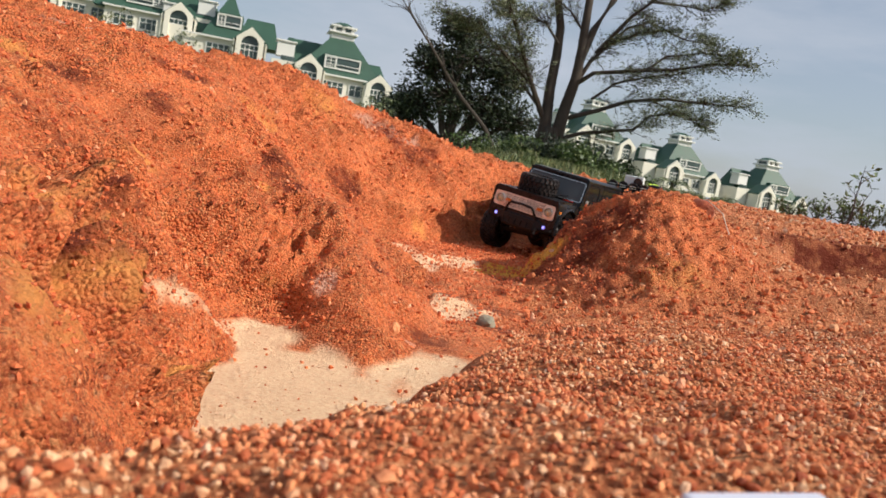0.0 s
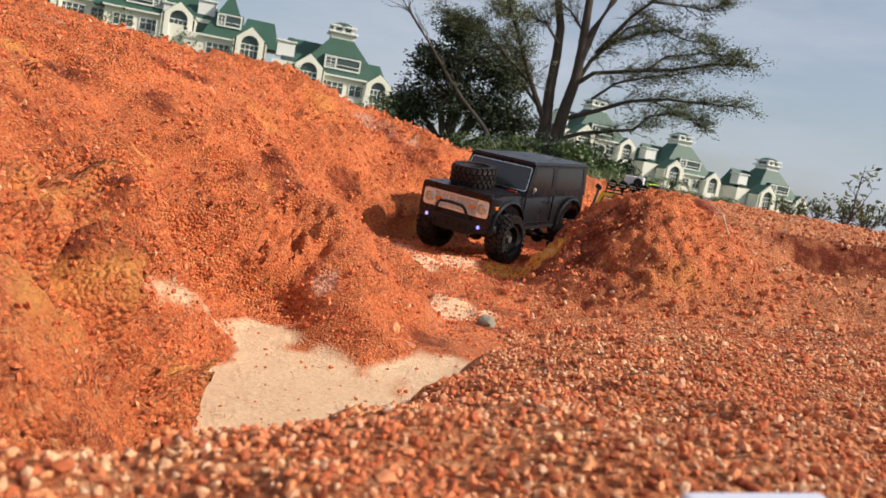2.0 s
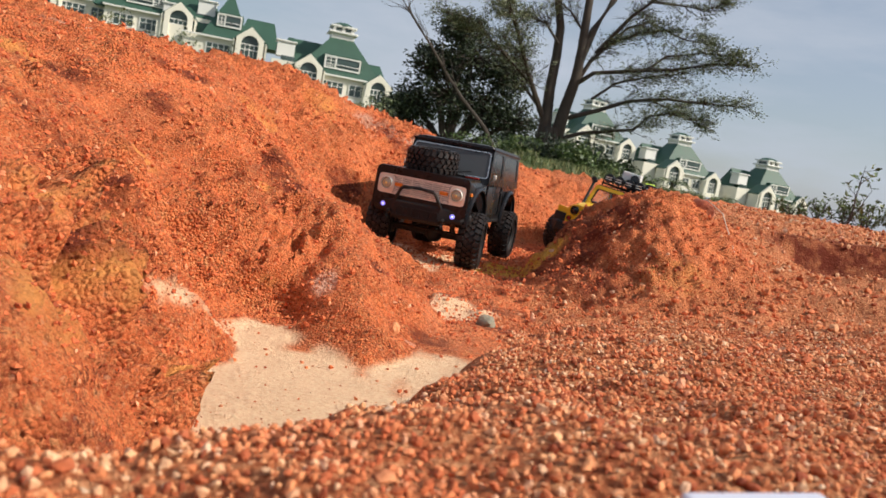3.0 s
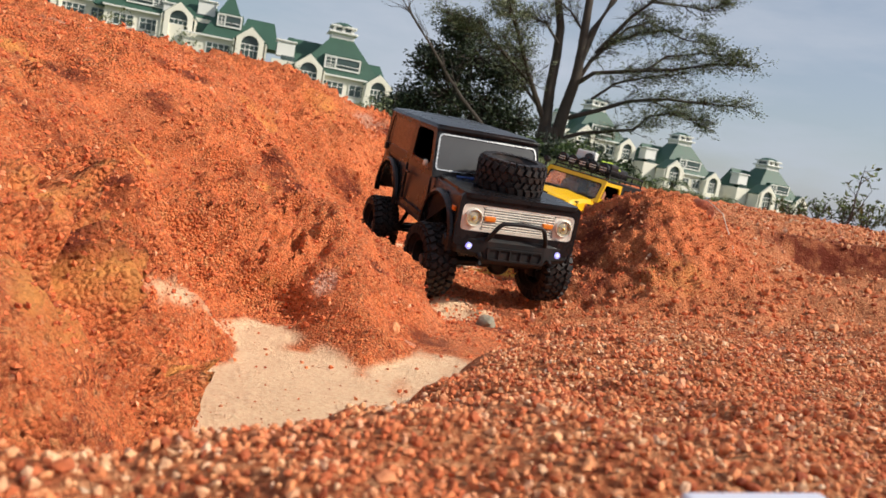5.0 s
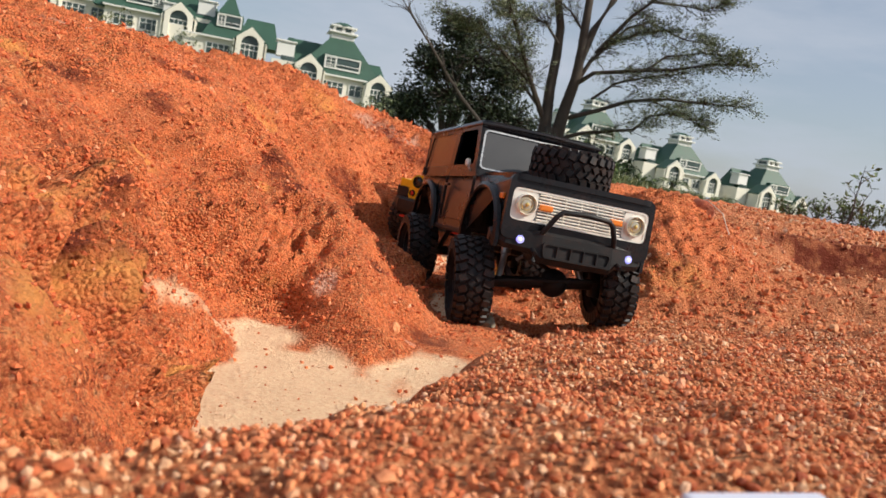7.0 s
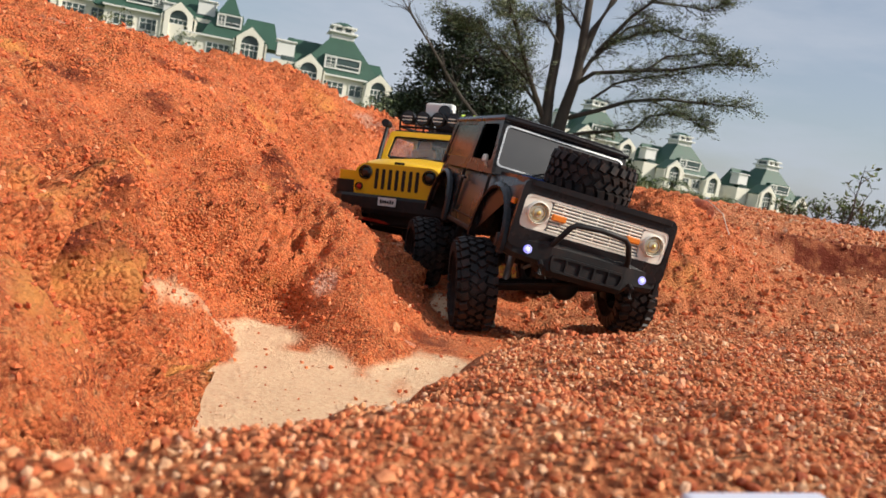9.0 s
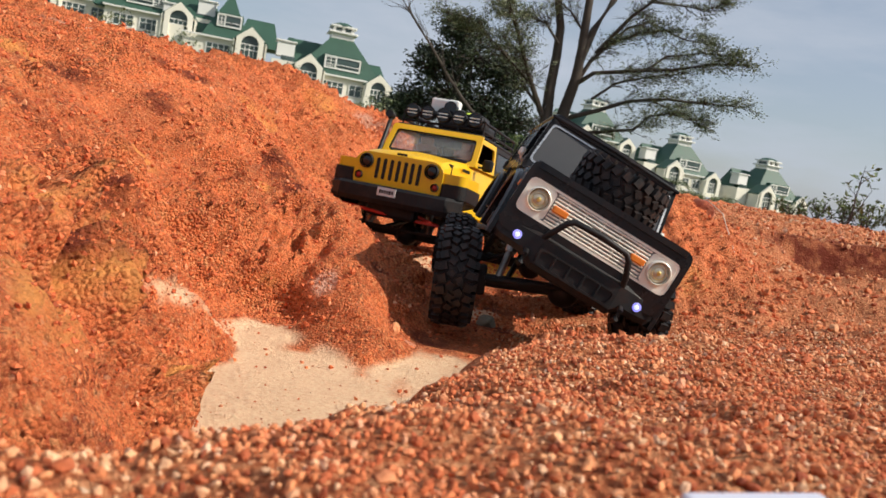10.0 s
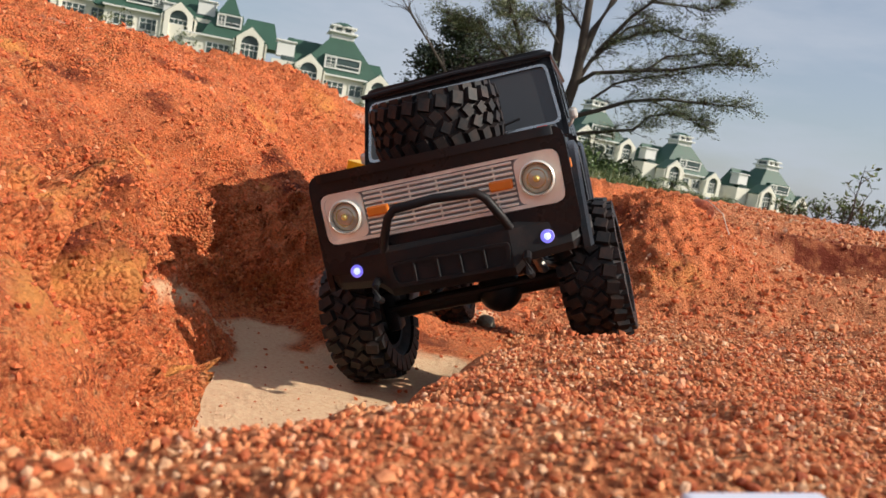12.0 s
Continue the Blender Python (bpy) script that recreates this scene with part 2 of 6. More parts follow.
    h = number(n, l, "ADD", h, number(n, l, "MULTIPLY", dome, number(n, l, "SUBTRACT", 1.0, mask("sand"))))
    bumped(n, l, b, h, 1.0, .0080)
    return m


def stone_material(name, stops, scale=400):
    m, n, l, b = blank(name)
    geo = n.new("ShaderNodeNewGeometry")
    c = ramp(n, l, geo.outputs["Random Per Island"], stops)
    fine = cloudy(n, l, scale, 5, .7, geo.outputs["Position"])
    c = mixed(n, l, ramp(n, l, fine, [(.35, (.6, .6, .6)), (.6, (0, 0, 0))]), c, (.30, .085, .04))
    # red earth clings to them in patches
    c = mixed(n, l, ramp(n, l, cloudy(n, l, 11, 6, .7, geo.outputs["Position"]), [(.44, (0, 0, 0)), (.60, (.60, .60, .60))]), c, (.70, .176, .066))
    l.new(c, b.inputs["Base Color"])
    b.inputs["Roughness"].default_value = .8
    b.inputs["Specular IOR Level"].default_value = .3
    bumped(n, l, b, fine, .6, .0008)
    return m


GROUND = ground_material()
STONES = stone_material("gravel_stones", [(0, (.24, .048, .022)), (.20, (.50, .130, .048)), (.44, (.74, .270, .105)), (.70, (.86, .430, .200)), (.92, (.88, .560, .320)), (1, (.90, .70, .48))])
CRUMBS = stone_material("soil_crumbs", [(0, (.26, .044, .018)), (.25, (.55, .112, .038)), (.6, (.84, .200, .066)), (.9, (.92, .29, .10)), (1, (.94, .50, .28))])
ROCK = surface("grey_green_rock", (.27, .27, .20), .8, 0, 90, .4, .002, (.5, .2, .1), .5)


# ---- building blocks ----
def part(name, bm, material, parent=None, label="", flat=True, kind=""):
    """Links a bmesh as one mesh object, under a thing or under a part of it."""
    bmesh.ops.recalc_face_normals(bm, faces=bm.faces)
    me = bpy.data.meshes.new(name)
    bm.to_mesh(me)
    bm.free()
    if not flat:
        for p in me.polygons:
            p.use_smooth = True
        me.set_sharp_from_angle(angle=radians(38))
    me.materials.append(material)
    ob = new(name, me)
    ob.parent = parent
    if label or kind:
        tagged(ob, label, kind=kind)
    return ob


def thing(name, label, category, group=""):
    ob = new(name)
    ob.empty_display_size = .05
    return tagged(ob, label, category, group)


def add_box(bm, c, s, bevel=0.0, turn=None, segs=2):
    ret = bmesh.ops.create_cube(bm, size=1)
    vs = ret["verts"]
    for v in vs:
        v.co = Vector((v.co.x * s[0], v.co.y * s[1], v.co.z * s[2]))
    if bevel:
        es = list({e for v in vs for e in v.link_edges})
        r = bmesh.ops.bevel(bm, geom=es, offset=bevel, segments=segs, affect="EDGES", profile=.5)
        vs = list({v for f in r["faces"] for v in f.verts} | {v for v in vs if v.is_valid})
    m = Matrix.Translation(c) @ (turn.to_4x4() if turn else Matrix())
    for v in vs:
        v.co = m @ v.co
    return vs


def add_cyl(bm, p0, p1, r0, r1=None, n=16, caps=True):
    p0, p1 = Vector(p0), Vector(p1)
    r1 = r0 if r1 is None else r1
    q = (p1 - p0).to_track_quat("Z", "Y")
    a = [bm.verts.new(p0 + q @ Vector((math.cos(i * math.tau / n) * r0, math.sin(i * math.tau / n) * r0, 0))) for i in range(n)]
    b = [bm.verts.new(p1 + q @ Vector((math.cos(i * math.tau / n) * r1, math.sin(i * math.tau / n) * r1, 0))) for i in range(n)]
    for i in range(n):
        bm.faces.new((a[i], a[(i + 1) % n], b[(i + 1) % n], b[i]))
    if caps:
        bm.faces.new(a[::-1])
        bm.faces.new(b)
    return a + b


def add_tube(bm, pts, r, n=10):
    """A bent tube through the points; r is one radius, or one for each point."""
    pts = [Vector(p) for p in pts]
    rs = r if isinstance(r, (list, tuple)) else [r] * len(pts)
    rings, up = [], Vector((0.31, 0.12, 0.94))
    for i, p in enumerate(pts):
        d = (pts[min(i + 1, len(pts) - 1)] - pts[max(i - 1, 0)]).normalized()
        s = d.cross(up)
        if s.length < .05:
            s = d.cross(Vector((1, 0, 0)))
        s.normalize()
        t = s.cross(d)
        rings.append([bm.verts.new(p + (s * math.cos(k * math.tau / n) + t * math.sin(k * math.tau / n)) * rs[i]) for k in range(n)])
    for a, b in zip(rings, rings[1:]):
        for k in range(n):
            bm.faces.new((a[k], a[(k + 1) % n], b[(k + 1) % n], b[k]))
    bm.faces.new(rings[0][::-1])
    bm.faces.new(rings[-1])


def add_lathe(bm, profile, m, n=32):
    """Turns a closed profile of (along, radius) about the local y axis."""
    rings = []
    for a, r in profile:
        rings.append([bm.verts.new(m @ Vector((math.cos(k * math.tau / n) * r, a, math.sin(k * math.tau / n) * r))) for k in range(n)])
    for i in range(len(rings)):
        a, b = rings[i], rings[(i + 1) % len(rings)]
        for k in range(n):
            bm.faces.new((a[k], a[(k + 1) % n], b[(k + 1) % n], b[k]))


def rounded(pts, radius, k=4):
    """The loop of 2D points with its corners rounded, k points a corner."""
    out, n = [], len(pts)
    for i in range(n):
        p, a, b = Vector(pts[i]), Vector(pts[i - 1]), Vector(pts[(i + 1) % n])
        u, v = (a - p).normalized(), (b - p).normalized()
        r = min(radius, (a - p).length * .45, (b - p).length * .45)
        for j in range(k):
            t = j / (k - 1)
            out.append((p + u * r * (1 - t) ** 2 + v * r * t ** 2))
    return out


def add_plate(bm, loop, at, thick):
    """A plate: a 2D loop placed by at(u, v, w), from w = 0 to w = thick."""
    a = [bm.verts.new(at(p[0], p[1], 0.0)) for p in loop]
    b = [bm.verts.new(at(p[0], p[1], thick)) for p in loop]
    n = len(loop)
    for i in range(n):
        bm.faces.new((a[i], a[(i + 1) % n], b[(i + 1) % n], b[i]))
    bm.faces.new(a[::-1])
    bm.faces.new(b)


def add_ring(bm, outer, inner, at, thick):
    """A plate with a hole: both loops have as many points."""
    n = len(outer)
    q = [[bm.verts.new(at(p[0], p[1], w)) for p in loop] for loop in (outer, inner) for w in (0.0, thick)]
    o0, o1, i0, i1 = q
    for i in range(n):
        j = (i + 1) % n
        bm.faces.new((o0[i], o0[j], o1[j], o1[i]))
        bm.faces.new((i0[i], i1[i], i1[j], i0[j]))
        bm.faces.new((o1[i], o1[j], i1[j], i1[i]))
        bm.faces.new((o0[i], i0[i], i0[j], o0[j]))


# ---- the ground ----
def stops_along(lo, hi, core0, core1, fine, grow):
    c = [core0]
    while c[-1] < core1:
        c.append(c[-1] + fine(c[-1]))
    step = fine(c[-1])
    while c[-1] < hi:
        step *= grow
        c.append(c[-1] + step)
    a, step = [core0], fine(core0)
    while a[-1] > lo:
        step *= grow
        a.append(a[-1] - step)
    return np.array(a[::-1][:-1] + c)


def spot(x, y, cx, cy, rx, ry, seed):
    d = np.hypot((x - cx) / rx, (y - cy) / ry)
    return 1 - smooth(.55, 1.0, d + .45 * grain(x, y, .05, seed) + .2 * grain(x, y, .018, seed + 1))


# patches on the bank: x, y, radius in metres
# maroon earth, and small holes whose shade is painted as dark spots
DARK_EARTH_AND_HOLES = ((-.279, .562, .024), (-.269, .579, .020), (-.295, .556, .015), (-.365, 1.409, .045), (-.220, .924, .020), (-.191, .888, .014), (-.395, 1.0, .030), (-.364, .983, .018), (-.213, .415, .016), (-.205, .433, .013),
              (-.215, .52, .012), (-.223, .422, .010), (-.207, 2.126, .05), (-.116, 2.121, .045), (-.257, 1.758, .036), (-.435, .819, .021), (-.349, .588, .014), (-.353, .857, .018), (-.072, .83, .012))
OCHRE_EARTH = ((-.428, 1.525, .040), (-.49, .802, .020), (-.252, .428, .020), (-.226, .455, .012), (-.232, .39, .016), (-.205, .452, .007), (-.238, .50, .009), (-.26, .564, .013), (-.316, .747, .012), (-.222, .863, .009), (-.073, 1.916, .030), (-.536, 1.477, .036), (-.377, 1.894, .044), (-.198, .40, .018), (-.184, .50, .018), (-.183, .336, .020), (-.160, .44, .014))
PALE_EARTH = ((-.556, 1.004, .030), (-.277, 2.129, .034), (-.209, 2.141, .030), (-.15, 2.16, .026), (-.114, .768, .011), (-.017, .753, .006))
RILL = ((-.222, .552, .007), (-.216, .563, .009), (-.210, .578, .009), (-.203, .596, .010), (-.196, .615, .010), (-.190, .635, .011), (-.186, .66, .012), (-.184, .685, .012))


def patches(x, y, z, table, seed):
    ragged = lambda size: .5 * grain3(x, y, z, size, seed) + .3 * grain3(x, y, z, size * .35, seed + 1)
    rough, fine = ragged(.045), ragged(.016)
    out = np.zeros_like(x)
    for cx, cy, r in table:
        cz = float(height(np.array([cx]), np.array([cy]))[0])
        d = np.sqrt((x - cx) ** 2 + (y - cy) ** 2 + (z - cz) ** 2) / r
        out = np.maximum(out, 1 - smooth(.7, 1.7, d + (rough if r > .02 else fine)))
    return out


def masks(x, y):
    s, g = bank_distance(x, y), x - right_foot(y)
    wob = .020 * grain(x, y, .07, 31) + .009 * grain(x, y, .02, 32)
    sand = (1 - smooth(.004, .012, s + .5 * wob)) * (1 - smooth(.02, .045, g + wob)) * (1 - smooth(1.7, 1.9, y)) * smooth(.36, .43, y + .6 * wob)
    sand *= 1 - .95 * smooth(-.1, .15, grain(x, y, .16, 33) + .6 * smooth(.74, .84, y) - .55 * spot(x, y, .05, 1.04, .10, .13, 41) - .75 * spot(x, y, -.01, 1.5, .1, .14, 43) - .8 * (1 - smooth(.66, .78, y)))
    gravel = smooth(.02, .05, g + wob) * (1 - smooth(3.0, 5.0, y))
    gravel *= 1 - .9 * np.exp(-np.hypot((x - .36) / .25, (y - 1.46) / .33) ** 4)
    # pale sand washed down a rill, stained earth on the bank, and shade put into colour
    z = height(x, y)
    sand = np.maximum(sand, patches(x, y, z, RILL, 101) * (.45 + .55 * smooth(-.3, .2, grain(x, y, .008, 115))))
    speckle = .35 + .65 * smooth(-.25, .25, grain(x, y, .022, 117) + .7 * grain(x, y, .008, 119))
    yellow = np.maximum.reduce([spot(x, y, .13, 1.52, .075, .07, 51), spot(x, y, .165, 1.60, .065, .09, 52), spot(x, y, .19, 1.44, .05, .06, 53)])
    ochre = np.maximum.reduce([spot(x, y, .37, 1.20, .08, .05, 59) * .7, (.05 + .9 * speckle) * patches(x, y, z, OCHRE_EARTH, 55)])
    # includes shade painted on the mound's left flank and along the gravel step
    dark = np.maximum.reduce([patches(x, y, z, DARK_EARTH_AND_HOLES, 61), spot(x, y, .245, 1.40, .14, .24, 65) * .95, spot(x, y, .10, .93, .10, .07, 69), spot(x, y, .32, 1.62, .2, .1, 71) * .6, spot(x, y, .93, 1.66, .26, .07, 75),
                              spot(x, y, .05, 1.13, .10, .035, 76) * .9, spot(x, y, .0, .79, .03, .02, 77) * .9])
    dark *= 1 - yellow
    sand *= 1 - yellow
    pale = patches(x, y, z, PALE_EARTH, 131)
    grass = smooth(8, 12, y) * (1 - .8 * smooth(.1, .3, grain(x, y, 3.0, 73) - .5) * (1 - smooth(11, 14, y))) + smooth(30, 50, np.hypot(x, y))
    return dict(sand=sand, gravel=gravel, ochre=ochre, dark=dark, pale=pale, yellow=yellow, grass=np.clip(grass, 0, 1))


def make_ground():
    xs = stops_along(-700, 700, -1.15, .55, lambda v: .0026 if -.30 < v < -.12 else .0052 if v > -.6 else .0074, 1.03)
    ys = stops_along(-300, 1200, .10, 2.3, lambda v: .0026 if .32 < v < .58 else max(.0050, .0054 * v / .8), 1.04)
    X, Y = np.meshgrid(xs, ys)
    Z = height(X, Y)
    zy, zx = np.gradient(Z, ys, xs)
    N = np.stack([-zx, -zy, np.ones_like(Z)], -1)
    N /= np.linalg.norm(N, axis=-1, keepdims=True)
    P = np.stack([X, Y, Z], -1) + N * relief(X, Y, Z)[..., None]
    nx, ny = len(xs), len(ys)
    me = bpy.data.meshes.new("ground")
    i = np.arange((ny - 1) * (nx - 1))
    q = (i // (nx - 1)) * nx + i % (nx - 1)
    faces = np.stack([q, q + 1, q + nx + 1, q + nx], -1)
    me.vertices.add(nx * ny)
    me.vertices.foreach_set("co", P.ravel())
    me.loops.add(faces.size)
    me.loops.foreach_set("vertex_index", faces.ravel().astype(np.int32))
    me.polygons.add(len(faces))
    me.polygons.foreach_set("loop_start", np.arange(0, faces.size, 4, dtype=np.int32))
    me.polygons.foreach_set("use_smooth", np.ones(len(faces), dtype=bool))
    me.update(calc_edges=True)
    stains_and_shade = masks(X, Y)
    for name, v in stains_and_shade.items():
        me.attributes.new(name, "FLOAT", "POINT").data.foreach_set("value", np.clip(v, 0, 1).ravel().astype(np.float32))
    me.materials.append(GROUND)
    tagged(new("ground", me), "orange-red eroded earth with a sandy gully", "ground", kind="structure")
    area = np.gradient(xs)[None, :] * np.gradient(ys)[:, None] / N[..., 2]
    return P.reshape(-1, 3), N.reshape(-1, 3), area.ravel(), np.maximum(stains_and_shade["dark"], .6 * stains_and_shade["ochre"]).ravel()


GROUND_P, GROUND_N, GROUND_AREA, GROUND_CRUMBLY = make_ground()

# ---- loose stones and crumbs ----
ICO = bmesh.new()
bmesh.ops.create_icosphere(ICO, subdivisions=1, radius=1)
ICO_V = np.array([v.co[:] for v in ICO.verts])
ICO_F = np.array([[v.index for v in f.verts] for f in ICO.faces])
OCT_V = np.array([[1, 0, 0], [-1, 0, 0], [0, 1, 0], [0, -1, 0], [0, 0, 1], [0, 0, -1]], dtype=float)
OCT_F = np.array([[0, 2, 4], [2, 1, 4], [1, 3, 4], [3, 0, 4], [2, 0, 5], [1, 2, 5], [3, 1, 5], [0, 3, 5]])
ICO.free()


def heap(name, p, r, material, label, category, squash=.75, seed=1, shape=(ICO_V, ICO_F)):
    """Many little angular stones centred on the points, as one mesh."""
    rng = np.random.default_rng(seed)
    n = len(p)
    BV, BF = shape
    v = BV[None] * (1 + rng.uniform(-.38, .38, (n, len(BV), 1)))
    v = v * rng.uniform(.7, 1.3, (n, 1, 3)) * np.array([1, 1, squash])
    q = rng.normal(size=(n, 4))
    q /= np.linalg.norm(q, axis=1, keepdims=True)
    a, b, c, d = q.T
    R = np.stack([1 - 2 * (c * c + d * d), 2 * (b * c - a * d), 2 * (b * d + a * c), 2 * (b * c + a * d), 1 - 2 * (b * b + d * d), 2 * (c * d - a * b),
                  2 * (b * d - a * c), 2 * (c * d + a * b), 1 - 2 * (b * b + c * c)], -1).reshape(n, 3, 3)
    v = np.einsum("nij,nkj->nki", R, v) * r[:, None, None]
    v = v + p[:, None]
    f = (BF[None] + (np.arange(n) * len(BV))[:, None, None]).reshape(-1, 3)
    me = bpy.data.meshes.new(name)
    me.vertices.add(n * len(BV))
    me.vertices.foreach_set("co", v.ravel())
    me.loops.add(f.size)
    me.loops.foreach_set("vertex_index", f.ravel().astype(np.int32))
    me.polygons.add(len(f))
    me.polygons.foreach_set("loop_start", np.arange(0, f.size, 3, dtype=np.int32))
    me.polygons.foreach_set("use_smooth", np.zeros(len(f), dtype=bool))
    me.update(calc_edges=True)
    me.materials.append(material)
    return tagged(new(name, me), label, category, kind="stuff")


def scatter(x0, x1, y0, y1, step, keep, seed):
    rng = np.random.default_rng(seed)
    gx, gy = np.meshgrid(np.arange(x0, x1, step), np.arange(y0, y1, step))
    x = (gx + rng.uniform(-.6, .6, gx.shape) * step).ravel()
    y = (gy + rng.uniform(-.6, .6, gx.shape) * step).ravel()
    k = rng.random(len(x)) < keep(x, y)
    return x[k], y[k], rng


def on_gravel(x, y):
    g = x - right_foot(y)
    bare = np.exp(-np.hypot((x - .36) / .25, (y - 1.46) / .33) ** 4)
    return smooth(.0, .04, g) * (1 - .93 * bare) * (.72 + .28 * smooth(-.5, .1, grain(x, y, .12, 81)))


def make_gravel():
    X, Y, R = [], [], []
    for x0, x1, y0, y1, step, lo, hi, seed in ((-.30, .40, .07, .45, .0024, .0006, .0016, 1), (-.06, .85, .45, 1.05, .0042, .0009, .0027, 2), (.1, 1.9, 1.05, 2.8, .0125, .0014, .0055, 3)):
        x, y, rng = scatter(x0, x1, y0, y1, step, on_gravel, seed)
        k = x < .10 + y * .72
        x, y = x[k], y[k]
        X.append(x), Y.append(y), R.append(lo + (hi - lo) * rng.random(len(x)) ** 2.7)
    x, y, r = np.concatenate(X), np.concatenate(Y), np.concatenate(R)
    # some stand up as bigger lumps
    big = np.random.default_rng(4).random(len(r)) < .04
    r = np.where(big, r * 1.45, r)
    z = height(x, y)
    p = np.stack([x, y, z + relief(x, y, z) + r * .5], -1)
    return heap("gravel", p, r, STONES, "loose tan and red laterite gravel on the ground", "gravel", seed=5)


def make_crumbs():
    """Crumbs of soil on the bank, the mound and the gully's bed."""
    rng = np.random.default_rng(12)
    x, y, z = GROUND_P.T
    keep = (x > -1.4) & (x < .9) & (y > .2) & (y < 2.9)
    idx = np.nonzero(keep)[0]
    x, y, z = x[idx], y[idx], z[idx]
    s = bank_distance(x, y)
    bare = np.exp(-np.hypot((x - .36) / .25, (y - 1.46) / .33) ** 4)
    patch = .22 + .78 * smooth(-.05, .5, grain3(x, y, z, .13, 91) + .6 * grain3(x, y, z, .045, 92))
    bed = (s <= 0) & (x < right_foot(y) + .04)
    want = smooth(.004, .03, s) * patch + bare * 1.6 + np.where(bed, .012 + .5 * smooth(.78, .92, y), 0)
    want = want + 1.6 * GROUND_CRUMBLY[idx] * smooth(.004, .03, s)
    want = want * GROUND_AREA[idx] / np.maximum(.30, np.hypot(x, y)) ** 2.1
    want = want / want.sum() * 190000
    k = rng.random(len(idx)) < want
    p, nrm = GROUND_P[idx[k]], GROUND_N[idx[k]]
    far = np.hypot(p[:, 0], p[:, 1])
    r = (.0005 + .0025 * rng.random(len(p)) ** np.where(p[:, 1] < .62, 3.2, 4.0)) * (.40 + .8 * far)
    p = p + nrm * (r * .25)[:, None] + rng.normal(0, .0015, p.shape) * np.array([1, 1, 0])
    return heap("soil_crumbs", p, r, CRUMBS, "crumbled red soil lying on the bank", "soil", .85, seed=8, shape=(OCT_V, OCT_F))


make_gravel()
make_crumbs()


# ---- the two toy trucks: x forward, y to the left, z up ----
PAINT = surface("satin_black_paint", (.0095, .010, .012), .27, 0, 70, .3, 0, (.30, .12, .06), .10)
TRIM = surface("black_moulded_plastic", (.011, .011, .012), .50, 0, 120, .3, .0006, (.30, .11, .05), .12)
RUBBER = surface("tyre_rubber", (.013, .013, .014), .52, 0, 150, .35, .0008, (.36, .16, .09), .22)
STEEL = surface("dusty_steel", (.42, .40, .38), .42, .9, 140, .25, 0, (.4, .18, .1), .3)
CHROME = surface("brushed_silver", (.86, .82, .73), .30, .30, 180, .12)
SEAL = surface("polished_silver_strip", (.50, .50, .49), .26, .95, 180, .1)
DULL = surface("dull_grey_backing", (.24, .24, .24), .5, .3, 180, .2)
SCREEN = surface("grey_film_windscreen", (.060, .061, .063), .24, 0, 40, .1)
SMOKE = surface("black_window_film", (.012, .012, .013), .18, 0, 40, .2)
AMBER = surface("amber_lens", (.75, .20, .02), .3, 0, 90, .15)
LENS = surface("headlamp_lens", (.55, .50, .38), .15, .35, 120, .2)
BULB = surface("brass_bulb", (.75, .55, .18), .3, .6, 120, .1)
YELLOW = surface("yellow_painted_shell", (.82, .47, .008), .32, 0, 60, .06, 0, (.55, .24, .08), .10)
RED = surface("red_anodised_rod", (.55, .035, .02), .35, .3, 90, .2)
BLUE = surface("blue_plastic", (.03, .09, .35), .4, 0, 90, .2)
WHITE = surface("white_plastic", (.75, .75, .72), .5, 0, 80, .08)
TAN = surface("tan_seat", (.45, .20, .12), .7, 0, 80, .2)
LIME = surface("lime_strap", (.55, .75, .05), .6, 0, 80, .1)


for m in (PAINT, TRIM, RUBBER):
    m.node_tree.nodes["Principled BSDF"].inputs["Specular IOR Level"].default_value = .27


def glowing(name, col, power):
    m, n, l, b = blank(name)
    b.inputs["Base Color"].default_value = (.6, .6, .7, 1)
    b.inputs["Emission Color"].default_value = (*col, 1)
    b.inputs["Emission Strength"].default_value = power
    return m


LED = glowing("blue_white_led", (.42, .50, 1.0), 1.5)
LED_RIM = glowing("led_blue_rim", (.03, .05, .9), .8)


def clear_glass(name):
    m, n, l, b = blank(name)
    b.inputs["Base Color"].default_value = (.75, .78, .78, 1)
    b.inputs["Roughness"].default_value = .06
    b.inputs["Transmission Weight"].default_value = .9
    b.inputs["IOR"].default_value = 1.15
    return m


GLASS = clear_glass("clear_windscreen")
WHEEL_R, WHEEL_W = .0575, .044


def add_tyre(bm, r=WHEEL_R, w=WHEEL_W, hole=.032):
    """The carcass of a tyre about the y axis."""
    h = w / 2
    prof = [(-h * .70, hole), (-h * .95, hole + .006), (-h, r - .014), (-h * .84, r - .0065), (-h * .4, r - .0045), (h * .4, r - .0045), (h * .84, r - .0065), (h, r - .014), (h * .95, hole + .006), (h * .70, hole)]
    add_lathe(bm, prof, Matrix(), 40)


